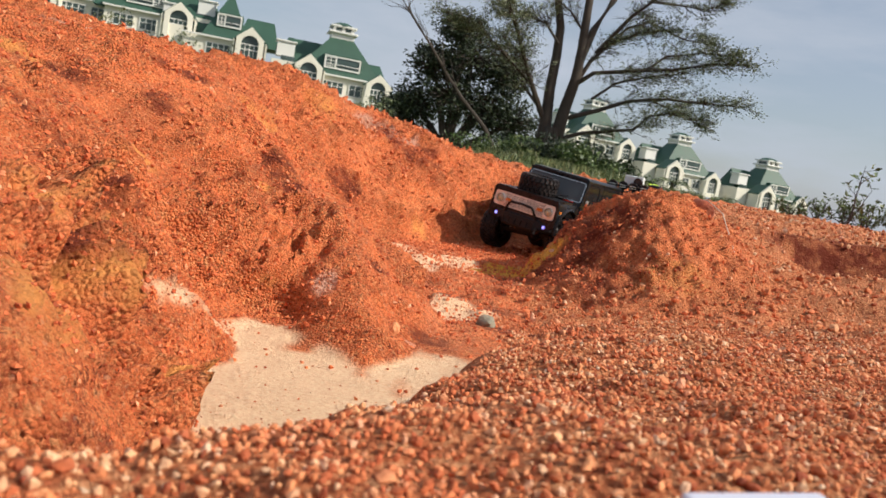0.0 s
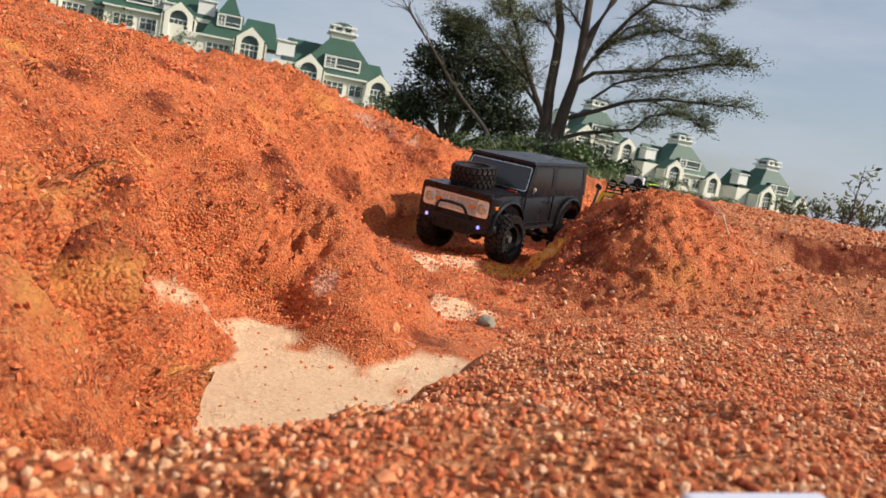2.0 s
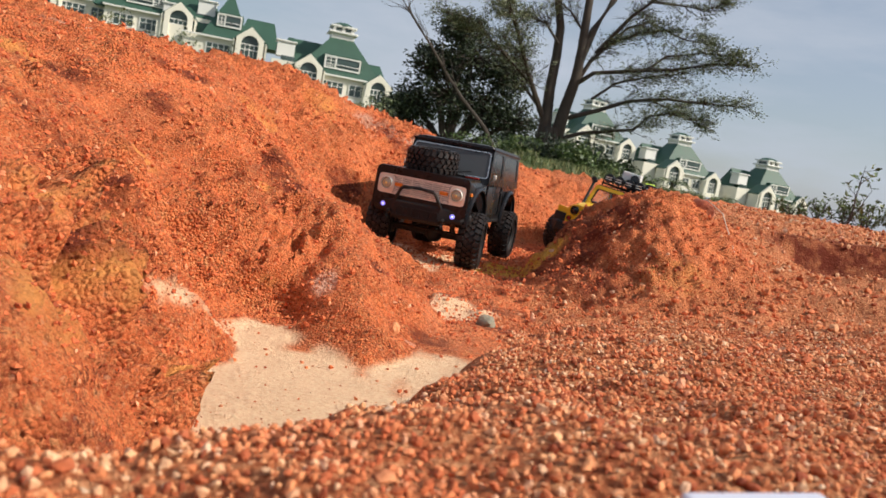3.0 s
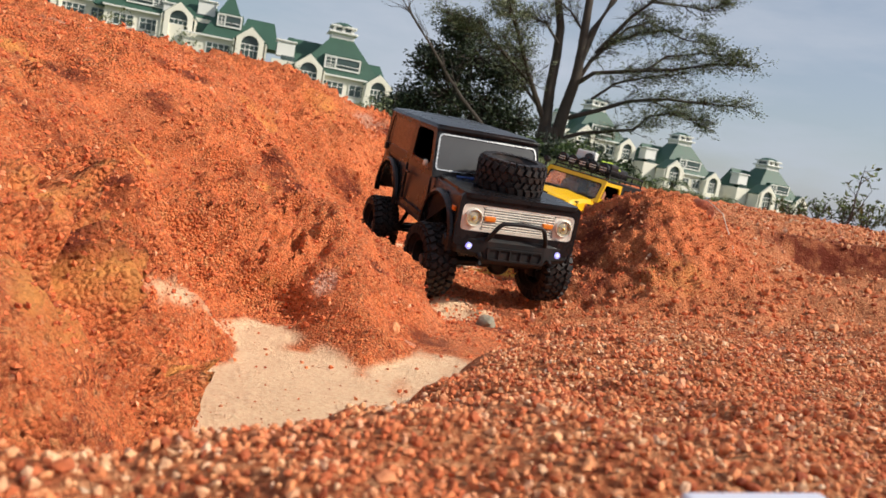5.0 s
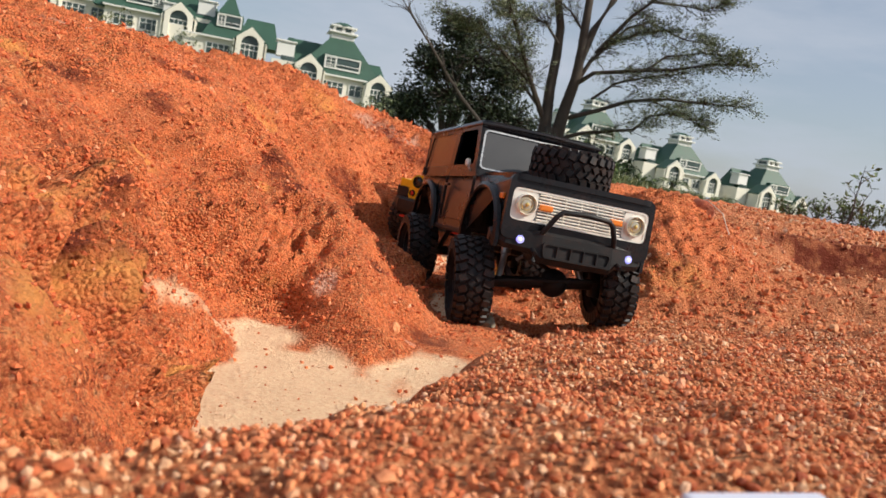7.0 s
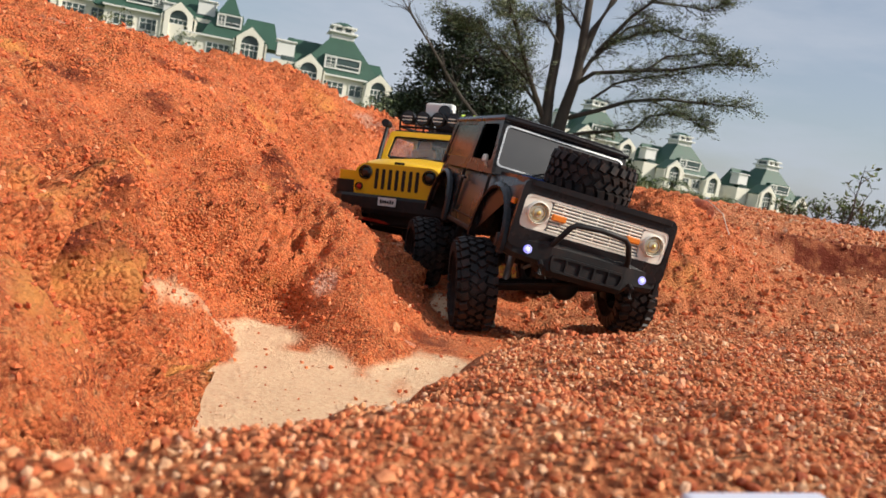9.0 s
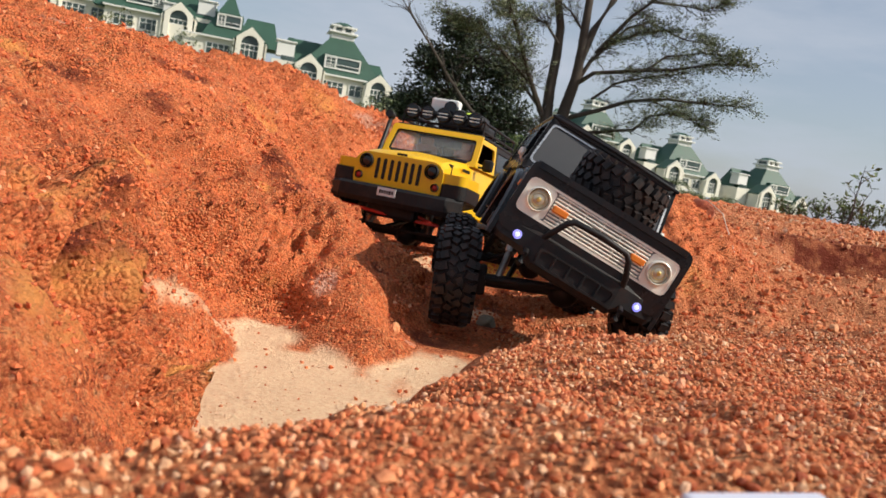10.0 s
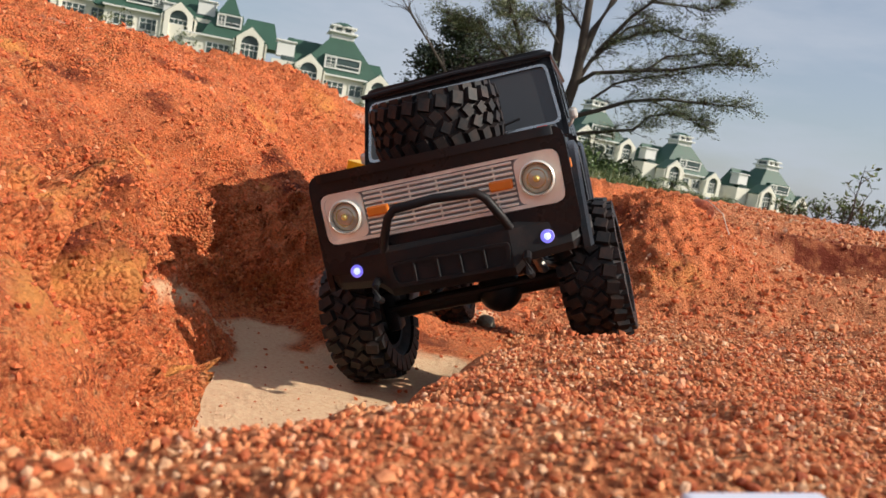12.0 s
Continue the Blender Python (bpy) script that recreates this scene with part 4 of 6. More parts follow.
def yellow_truck():
    G = 1.07
    truck = thing("toy_truck", "yellow radio-controlled four-wheel-drive truck with a black roof rack", "toy truck", "toy trucks in the gully")
    truck.scale = (1, 1, 1)
    B, S = .090, .186
    tub(truck, arched_side((-.205, .100), B, S, (-.156,), .066), .088, YELLOW, "body", label="glossy yellow moulded body")
    bm = bmesh.new()
    secs = []
    for x, h, zt in ((.085, .086, .188), (.14, .080, .184), (.185, .076, .176), (.200, .074, .170), (.204, .072, .164)):
        secs.append([bm.verts.new(p) for p in ((x, -h, .118), (x, -h, zt - .010), (x, -h + .008, zt - .001), (x, 0, zt + .005), (x, h - .008, zt - .001), (x, h, zt - .010), (x, h, .118))])
    for a, b in zip(secs, secs[1:]):
        for i in range(7):
            bm.faces.new((a[i], a[(i + 1) % 7], b[(i + 1) % 7], b[i]))
    bm.faces.new(secs[0])
    bm.faces.new(secs[-1][::-1])
    bonnet = part("bonnet", bm, YELLOW, truck, flat=False)
    for s in (-1, 1):
        bm = bmesh.new()
        add_box(bm, (.165, s * .074, .172), (.014, .005, .007), .001)
        add_box(bm, (.168, s * .0765, .166), (.004, .004, .018), .001)
        part("bonnet_latch", bm, TRIM, bonnet)
    # grille face with seven slots
    slots, gz = [], .146
    bm = bmesh.new()
    face = lambda u, v, w: Vector((.2045 + w - .05 * abs(v - gz) * abs(v - gz), u, v))
    add_plate(bm, rounded([(-.079, .116), (.079, .116), (.080, .158), (.066, .171), (-.066, .171), (-.080, .158)], .008), face, .004)
    grille = part("grille", bm, YELLOW, truck, flat=False)
    for k in range(7):
        y = (k - 3) * .0125
        bm = bmesh.new()
        add_plate(bm, rounded([(y - .0030, .128), (y + .0030, .128), (y + .0030, .163), (y - .0030, .163)], .003), lambda u, v, w: Vector((.2088 + w, u, v)), .0006)
        part("grille_slot", bm, TRIM, grille, "dark slot in the grille")
    for s in (-1, 1):
        headlamp(truck, .2085, s * .059, .155, .0105, SMOKE, TRIM, False)
        headlamp(truck, .2080, s * .069, .130, .0058, RED, TRIM, False)
    bm = bmesh.new()
    add_box(bm, (.204, 0, .1745), (.002, .018, .004), .0005)
    for k in range(5):
        for s in (-1, 1):
            side = bmesh.new()
            add_box(side, (.128 - k * .008, s * .0845, .172), (.005, .002, .005), 0)
            part("dark_badge_bar", side, TRIM, bonnet, "dark bar where the badge is")
    part("dark_badge_bar", bm, TRIM, bonnet, "dark bar where the badge is")
    # flat wings, black flares, bumper and plate
    for s in (-1, 1):
        wing = new("wing")
        wing.parent = truck
        bm = bmesh.new()
        add_plate(bm, rounded([(.075, s * .078), (.112, s * .114), (.196, s * .117), (.204, s * .110), (.204, s * .076)], .006), lambda u, v, w: Vector((u, v, .140 + w - .35 * max(0, .12 - u))), .016)
        part("wing_top", bm, YELLOW, wing)
        bm = bmesh.new()
        add_plate(bm, rounded([(.085, s * .080), (.112, s * .118), (.198, s * .120), (.208, s * .112), (.208, s * .078)], .006), lambda u, v, w: Vector((u, v, .118 + w - .4 * max(0, .125 - u))), .022)
        part("wing_flare", bm, TRIM, wing, "black plastic wing flare")
        flare(truck, -.156, s, B, .066, .088, TRIM, .026)
        bm = bmesh.new()
        add_box(bm, (.055, s * .104, .192), (.012, .020, .022), .005)
        add_tube(bm, [(.06, s * .086, .186), (.056, s * .098, .188)], .002, 8)
        part("wing_mirror", bm, TRIM, truck)
        bm = bmesh.new()
        add_box(bm, (.0, s * .098, .084), (.20, .014, .010), .003)
        part("rock_slider", bm, TRIM, truck)
        # doors and hardtop sides
        bm = bmesh.new()
        side_panel(bm, [(-.050, .184), (.092, .184), (.060, .240), (-.050, .240)], [(-.040, .194), (.070, .194), (.052, .231), (-.040, .231)], s, .088, .083, .184, .240)
        part("door_frame", bm, YELLOW, truck)
        bm = bmesh.new()
        side_panel(bm, [(-.200, .184), (-.050, .184), (-.050, .240), (-.196, .240)], [(-.185, .194), (-.062, .194), (-.062, .231), (-.183, .231)], s, .088, .083, .184, .240)
        rear = part("hardtop_side", bm, TRIM, truck)
        bm = bmesh.new()
        add_plate(bm, rounded([(-.187, .192), (-.060, .192), (-.060, .233), (-.185, .233)], .006), lambda u, v, w, s=s: Vector((u, s * (.0855 - .09 * (v - .184) - w), v)), .0015)
        part("rear_window", bm, SMOKE, rear)
    bm = bmesh.new()
    secs = []
    for y, xf in ((-.118, .200), (-.095, .218), (-.05, .222), (.05, .222), (.095, .218), (.118, .200)):
        secs.append([bm.verts.new(p) for p in ((.195, y, .086), (xf, y, .086), (xf + .003, y, .094), (xf + .002, y, .113), (xf - .003, y, .118), (.195, y, .118))])
    for a, b in zip(secs, secs[1:]):
        for i in range(6):
            bm.faces.new((a[i], a[(i + 1) % 6], b[(i + 1) % 6], b[i]))
    bm.faces.new(secs[0])
    bm.faces.new(secs[-1][::-1])
    bumper = part("bumper", bm, TRIM, truck)
    bm = bmesh.new()
    add_plate(bm, rounded([(-.022, .101), (.011, .101), (.011, .115), (-.022, .115)], .001), lambda u, v, w: Vector((.2255 + w, u, v)), .0012)
    plate = part("number_plate", bm, WHITE, bumper, "white plate with dark bars")
    for k in range(6):
        bm = bmesh.new()
        add_box(bm, (.2272, -.0165 + k * .0044, .108), (.0008, .0028, .0052 + (.0014 if k in (0, 4) else 0)), 0)
        part("plate_bar", bm, TRIM, plate)
    # windscreen frame, glass, seats
    z0, z1 = .183, .243

    def at(u, v, w):
        k = (v - z0) / (z1 - z0)
        return Vector((.092 - .030 * k + w, u * (1.0 - .03 * k), v))
    outer, inner = [(-.092, z0), (.092, z0), (.091, z1), (-.091, z1)], [(-.082, z0 + .008), (.082, z0 + .008), (.081, z1 - .010), (-.081, z1 - .010)]
    bm = bmesh.new()
    add_ring(bm, rounded(outer, .006), rounded(inner, .006), at, -.007)
    frame_part = part("windscreen_frame", bm, YELLOW, truck)
    bm = bmesh.new()
    thin = [(-.079, z0 + .0105), (.079, z0 + .0105), (.078, z1 - .0125), (-.078, z1 - .0125)]
    add_ring(bm, rounded(inner, .006), rounded(thin, .005), lambda u, v, w: at(u, v, w - .002), -.003)
    part("rubber_seal", bm, TRIM, frame_part)
    bm = bmesh.new()
    add_plate(bm, rounded(inner, .006), lambda u, v, w: at(u, v, w - .0045), -.0012)
    pane = part("windscreen", bm, GLASS, frame_part, "clear windscreen")
    pane.visible_shadow = False
    for y0, y1 in ((-.040, .005), (.02, .06)):
        bm = bmesh.new()
        add_tube(bm, [(.094, y0, z0 + .004), (.093, (y0 + y1) / 2, z0 + .010), (.091, y1, z0 + .014)], .0013, 6)
        part("wiper", bm, TRIM, frame_part)
    for s in (-1, 1):
        bm = bmesh.new()
        add_box(bm, (.005, s * .042, .195), (.018, .050, .045), .008, Matrix.Rotation(radians(-10), 3, "Y"))
        add_box(bm, (-.002, s * .042, .224), (.012, .026, .018), .005)
        part("seat", bm, TAN, truck)
    bm = bmesh.new()
    add_box(bm, (.075, 0, .186), (.030, .155, .016), .005)
    part("dashboard", bm, TRIM, truck)
    bm = bmesh.new()
    add_box(bm, (-.072, 0, .2425), (.26, .168, .007), .003)
    part("roof", bm, TRIM, truck)
    bm = bmesh.new()
    add_box(bm, (-.1985, 0, .214), (.004, .166, .056), .001)
    part("rear_panel", bm, TRIM, truck)
    # snorkel, roof rack, lamps and the small camera
    bm = bmesh.new()
    add_tube(bm, [(.110, -.088, .172), (.095, -.094, .184), (.070, -.096, .238), (.066, -.096, .252)], .0042, 10)
    add_cyl(bm, (.062, -.096, .253), (.078, -.096, .256), .0075, n=14)
    part("snorkel", bm, TRIM, truck)
    rack = new("roof_rack")
    rack.parent = truck
    bm = bmesh.new()
    for z in (.254, .270):
        add_tube(bm, [(.045, -.080, z), (.045, .080, z), (-.180, .080, z), (-.180, -.080, z), (.045, -.080, z)], .0024, 8)
    for x in (.045, -.03, -.105, -.180):
        for y in (-.080, -.03, .03, .080):
            if abs(y) > .07 or x in (.045, -.180):
                add_cyl(bm, (x, y, .246), (x, y, .271), .0020, n=8)
        add_cyl(bm, (x, -.08, .254), (x, .08, .254), .0020, n=8)
    part("rack_frame", bm, TRIM, rack)
    for k in range(5):
        y = (k - 2) * .031
        bm = bmesh.new()
        add_lathe(bm, [(-.018, .004), (-.016, .011), (.0, .0135), (.004, .0138), (.005, .0115), (.003, .0115)], Matrix.Translation((.050, y, .271)) @ Matrix.Rotation(radians(-90), 4, "Z"), 20)
        lamp = part("spot_lamp", bm, TRIM, rack, "round black roof lamp", flat=False)
        bm = bmesh.new()
        add_cyl(bm, (.053, y, .271), (.054, y, .271), .0113, n=20)
        part("lamp_glass", bm, SMOKE, lamp)
        # striped white reflection on the lamp glass, made as two silver bars
        bm = bmesh.new()
        for z in (-.004, .002):
            add_box(bm, (.0546, y, .271 + z), (.0012, .019, .0018), 0)
        part("lamp_guard", bm, CHROME, lamp)
    bm = bmesh.new()
    add_box(bm, (.020, -.010, .290), (.022, .056, .030), .004)
    cam_box = part("white_camera_box", bm, WHITE, rack, "small white box with a black lens")
    bm = bmesh.new()
    add_cyl(bm, (.028, .006, .288), (.041, .006, .288), .0125, n=20)
    part("round_lens", bm, SMOKE, cam_box)
    bm = bmesh.new()
    add_box(bm, (-.02, .045, .274), (.05, .036, .030), .008)
    add_box(bm, (-.10, .0, .270), (.09, .10, .026), .008)
    part("cargo_bundle", bm, TRIM, rack)
    bm = bmesh.new()
    add_tube(bm, [(.0, .026, .288), (-.02, .045, .2905), (-.045, .066, .276)], .0022, 6)
    part("lime_strap", bm, LIME, rack)
    bm = bmesh.new()
    add_tube(bm, [(.215, -.085, .078), (.205, .0, .072), (.19, .085, .070)], .0030, 8)
    add_tube(bm, [(.20, .02, .085), (.17, .09, .066)], .0028, 8)
    part("red_steering_rod", bm, RED, truck)
    axles = running_gear(truck, .104, WHEEL_R)
    wheels = [add_wheel(truck, pose(x, y, WHEEL_R)) for x in (.156, -.156) for y in (-.102, .102)]
    # the yellow truck is built a little larger
    for ob in truck.children_recursive:
        if ob.data:
            ob.data.transform(Matrix.Scale(G, 4)) if ob.data.users == 1 else None
        ob.matrix_basis = Matrix.Translation(ob.matrix_basis.translation * G) @ ob.matrix_basis.to_3x3().to_4x4()
    return truck, axles, wheels


black, black_axles, black_wheels, loose_tyre = black_truck()
yellow, yellow_axles, yellow_wheels = yellow_truck()


# ---- houses on the rise behind ----
CREAM = surface("cream_render", (.84, .80, .68), .8, 0, .6, .06)
ROOF = surface("green_roof_tiles", (.032, .090, .060), .6, 0, 1.2, .18)
WHITE_TRIM = surface("white_trim", (.80, .79, .74), .6, 0, 1.0, .05)
DARK_PANE = surface("dark_window_pane", (.06, .09, .085), .12, 0, 1.5, .4)


def leaf_material(name, dark, mid, lite):
    m, n, l, b = blank(name)
    geo = n.new("ShaderNodeNewGeometry")
    c = ramp(n, l, geo.outputs["Random Per Island"], [(0, dark), (.55, mid), (1, lite)])
    l.new(c, b.inputs["Base Color"])
    b.inputs["Roughness"].default_value = .5
    return m


BARK = surface("grey_brown_bark", (.060, .045, .034), .9, 0, 5, .4, .02)
DARK_BARK = surface("dark_bark", (.06, .045, .035), .9, 0, 5, .4, .02)
LEAF_OLIVE = leaf_material("olive_leaves", (.075, .095, .040), (.14, .17, .075), (.24, .26, .13))
LEAF_DARK = leaf_material("dark_leaves", (.012, .022, .010), (.026, .043, .017), (.055, .075, .026))
LEAF_BRIGHT = leaf_material("bright_leaves", (.035, .065, .014), (.075, .125, .028), (.16, .20, .055))
GRASS = leaf_material("grass_blades", (.05, .08, .02), (.11, .14, .04), (.28, .24, .10))


def gable_porch(house, x, y, w, h, deep):
    """Cream gable with a round-headed opening and its own little roof."""
    porch = new("porch")
    porch.parent = house
    z_e = h - w * .42
    k, r = 10, w * .26
    zc = z_e - .5
    bm = bmesh.new()
    outer = [(-w / 2, 0), (w / 2, 0), (w / 2, z_e), (w * .25, (z_e + h) / 2), (0, h), (-w * .25, (z_e + h) / 2), (-w / 2, z_e)]
    arch = [(-r, .9), (r, .9)] + [(r * math.cos(a), zc + r * math.sin(a)) for a in (math.pi * i / k for i in range(k + 1))]
    # outline points matched to the arch, walking round both
    n = len(arch)
    per = []
    for i in range(n):
        a = math.atan2(arch[i][1] - zc * .62, arch[i][0])
        d, best = (math.cos(a), math.sin(a)), None
        for p, q in zip(outer, outer[1:] + outer[:1]):
            ex, ez = q[0] - p[0], q[1] - p[1]
            den = d[0] * ez - d[1] * ex
            if abs(den) > 1e-9:
                px, pz = p[0], p[1] - zc * .62
                t = (px * ez - pz * ex) / den
                u = (px * d[1] - pz * d[0]) / den
                if t > 0 and -1e-6 <= u <= 1 + 1e-6 and (best is None or t < best):
                    best = t
        per.append((d[0] * best, d[1] * best + zc * .62))
    add_ring(bm, per, arch, lambda u, v, w2: Vector((x + u, y + w2, v)), .4)
    for s in (-1, 1):
        add_box(bm, (x + s * (w / 2 - .1), y + deep / 2, z_e / 2), (.2, deep - .4, z_e), 0)
    part("porch_wall", bm, CREAM, porch)
    bm = bmesh.new()
    for s in (-1, 1):
        a = math.atan2(h - z_e, w / 2)
        add_box(bm, (x + s * (w / 4 + .02), y + deep / 2 + .35, (z_e + h) / 2 - .02), (math.hypot(w / 2, h - z_e) + .1, deep - .1, .22), .03, Matrix.Rotation(s * a, 3, "Y"), 1)
    part("porch_roof", bm, ROOF, porch)
    bm = bmesh.new()
    add_plate(bm, [(p[0] * 1.02, p[1]) for p in arch], lambda u, v, w2: Vector((x + u, y + .5 + w2, v)), .05)
    part("arched_window", bm, DARK_PANE, porch)
    bars = [((x, y + .42, zz + .05), (r * 2, .1, .12)) for zz in (.9, zc - .9, zc - .1)]
    bars += [((x + xx, y + .44, (zc + .9) / 2), (.09, .08, zc - .9)) for xx in (-r * .5, 0, r * .5)]
    for c, size in bars:
        bm = bmesh.new()
        add_box(bm, c, size, 0)
        part("window_bar", bm, WHITE_TRIM, porch)


def window_band(house, x, y, z, w, h, panes, name="window"):
    win = new(name)
    win.parent = house
    bm = bmesh.new()
    add_ring(bm, [(-w / 2 - .12, -.12), (w / 2 + .12, -.12), (w / 2 + .12, h + .12), (-w / 2 - .12, h + .12)], [(-w / 2, 0), (w / 2, 0), (w / 2, h), (-w / 2, h)], lambda u, v, q: Vector((x + u, y - q, z + v)), .14)
    for i in range(1, panes):
        add_box(bm, (x - w / 2 + w * i / panes, y - .05, z + h / 2), (.10, .12, h), 0)
    add_box(bm, (x, y - .05, z + h * .62), (w, .10, .08), 0)
    part("window_frame", bm, WHITE_TRIM, win)
    for i in range(panes):
        bm = bmesh.new()
        add_box(bm, (x - w / 2 + w * (i + .5) / panes, y + .01, z + h / 2), (w / panes - .1, .03, h), 0)
        part("pane", bm, DARK_PANE, win)


def roof_prism(bm, x0, x1, y0, y1, z0, z1, hip=0.0):
    """A ridged roof with its ridge along x; hip draws the ridge's ends in."""
    ym = (y0 + y1) / 2
    v = [bm.verts.new(p) for p in ((x0, y0, z0), (x1, y0, z0), (x1, y1, z0), (x0, y1, z0), (x0 + hip, ym, z1), (x1 - hip, ym, z1))]
    for f in ((0, 1, 5, 4), (1, 2, 5), (2, 3, 4, 5), (3, 0, 4), (3, 2, 1, 0)):
        bm.faces.new([v[i] for i in f])


def terrace_house(spire=False, cupola=True, twin=True, flip=1):
    """A tall house with a broad green hip roof, a terrace cut into it and arched gables; flip mirrors it."""
    house = thing("house", "cream house with a broad green roof and arched white gables", "house", "houses on the rise")
    D, E = 9.0, 4.4
    half, hi, t = (3.1, E + 7.6, .12) if spire else (6.3, E + 6.2, 1.7)
    bm = bmesh.new()
    add_box(bm, (0, D / 2, E / 2 - 2.5), (12.6, D, E + 5), 0)
    part("wall", bm, CREAM, house)
    bm = bmesh.new()
    o = .55
    base = [bm.verts.new(p) for p in ((-half - o, -o, E - .1), (half + o, -o, E - .1), (half + o, D + o, E - .1), (-half - o, D + o, E - .1))]
    top = [bm.verts.new(p) for p in ((-t, D / 2 - t, hi), (t, D / 2 - t, hi), (t, D / 2 + t, hi), (-t, D / 2 + t, hi))]
    for i in range(4):
        bm.faces.new((base[i], base[(i + 1) % 4], top[(i + 1) % 4], top[i]))
    bm.faces.new(base[::-1])
    bm.faces.new(top)
    part("roof", bm, ROOF, house)
    bm = bmesh.new()
    add_box(bm, (0, -.62, E - .22), (12.9, .14, .26), 0)
    part("eaves_board", bm, WHITE_TRIM, house)
    # lower roofs behind, and the white box on one of them
    bm = bmesh.new()
    roof_prism(bm, -9.2, -1.5, 3.0, D + 1.5, E - .2, E + 5.0, .8)
    part("rear_roof", bm, ROOF, house)
    bm = bmesh.new()
    roof_prism(bm, 1.5, 8.4, 2.0, D + .5, E - .2, E + (4.4 if spire else 3.2), 1.2)
    part("side_roof", bm, ROOF, house)
    bm = bmesh.new()
    add_box(bm, (-8.6, D / 2, E / 2 - 2), (4.2, 6.5, E + 5.5), 0)
    part("side_wing", bm, CREAM, house)
    bm = bmesh.new()
    add_box(bm, (-8.7, 3.4, E + 2.6), (2.8, 2.4, 2.3), .05, None, 1)
    add_box(bm, (-8.7, 3.4, E + 3.85), (3.3, 2.9, .25), .04, None, 1)
    tank = part("tank_box", bm, WHITE_TRIM, house, "white rooftop box")
    bm = bmesh.new()
    add_box(bm, (-8.2, 2.17, E + 1.0), (2.2, .06, 1.1), 0)
    part("dark_opening", bm, DARK_PANE, tank)
    if cupola and not spire:
        bm = bmesh.new()
        add_box(bm, (0, D / 2, hi + .15), (3.7, 3.7, .9), .05, None, 1)
        add_box(bm, (0, D / 2, hi + .75), (4.7, 4.7, .32), .05, None, 1)
        for sx in (-1.5, 0, 1.5):
            add_box(bm, (sx, D / 2 - 1.5, hi + 1.25), (.5, .4, .8), 0)
            add_box(bm, (sx, D / 2 + 1.5, hi + 1.25), (.5, .4, .8), 0)
        add_box(bm, (0, D / 2, hi + 1.75), (4.2, 4.2, .3), .05, None, 1)
        cup = part("cupola", bm, WHITE_TRIM, house, "white roof lantern")
        bm = bmesh.new()
        add_box(bm, (0, D / 2, hi + 1.25), (3.0, 2.6, .7), 0)
        part("lantern_glass", bm, DARK_PANE, cup)
        bm = bmesh.new()
        add_cyl(bm, (0, D / 2, hi + 1.9), (0, D / 2, hi + 2.5), 2.3, .9, 8)
        part("cupola_roof", bm, ROOF, cup)
    # the terrace cut into the front slope: a dark opening in a white frame beside a window
    wide, zt, yt = (3.6, E + 1.7, .55) if spire else (5.6, E + .8, -.05)
    bm = bmesh.new()
    add_box(bm, (.3, yt + 1.5, zt + 1.05), (wide + .4, 3.0, 2.3), 0)
    terrace = part("roof_terrace", bm, ROOF, house)
    bm = bmesh.new()
    add_box(bm, (.3 + wide * .14, yt - .03, zt + 1.0), (wide * .66, .08, 1.6), 0)
    part("dark_opening", bm, DARK_PANE, terrace, "dark opening of the roof terrace")
    bm = bmesh.new()
    for sx in (-.5, -.19, .5):
        add_box(bm, (.3 + wide * sx, yt - .12, zt + 1.0), (.22, .2, 1.9), 0)
    for dz, h in ((.12, .24), (.75, .10), (1.92, .2)):
        add_box(bm, (.3, yt - .14, zt + dz), (wide + .2, .22, h), 0)
    part("terrace_frame", bm, WHITE_TRIM, terrace)
    window_band(terrace, .3 - wide * .34, yt - .04, zt + .5, wide * .26, 1.2, 2, "terrace_window")
    # window bands under the eaves and below
    for z in (1.5, -1.6):
        window_band(house, -.9, -.03, z, 3.6, 1.7, 4)
        window_band(house, 3.4, -.03, z, 2.9, 1.7, 3)
    bm = bmesh.new()
    add_box(bm, (1.0, -.35, .75), (8.6, .7, .5), .03, None, 1)
    part("balcony", bm, WHITE_TRIM, house)
    gable_porch(house, 4.0 if spire else -5.0, -2.4, 5.2, 6.6, 3.4)
    if twin:
        gable_porch(house, 6.4, -1.6, 4.6, 5.6, 3.0)
    if flip < 0:
        for ob in house.children_recursive:
            if ob.data:
                ob.data.transform(Matrix.Diagonal((-1, 1, 1, 1)))
                ob.data.flip_normals()
    return house


plain = terrace_house()
plain.matrix_basis = pose(-21.3, 120.5, 5.2, 0, 0, 16)
for x, y, z, turn in ((-65.2, 122.5, 10.5, 18), (29.4, 162.5, 4.9, 22), (50.0, 164.5, .9, 22), (72.6, 169.5, -.9, 24)):
    copy_thing(plain, pose(x, y, z, 0, 0, turn))
tall = terrace_house(spire=True, twin=False)
tall.matrix_basis = pose(-40.2, 120.5, 7.9, 0, 0, 14)
broad_house = terrace_house(cupola=False, twin=False, flip=-1)
broad_house.matrix_basis = pose(-53.1, 120.5, 9.9, 0, 0, 16)


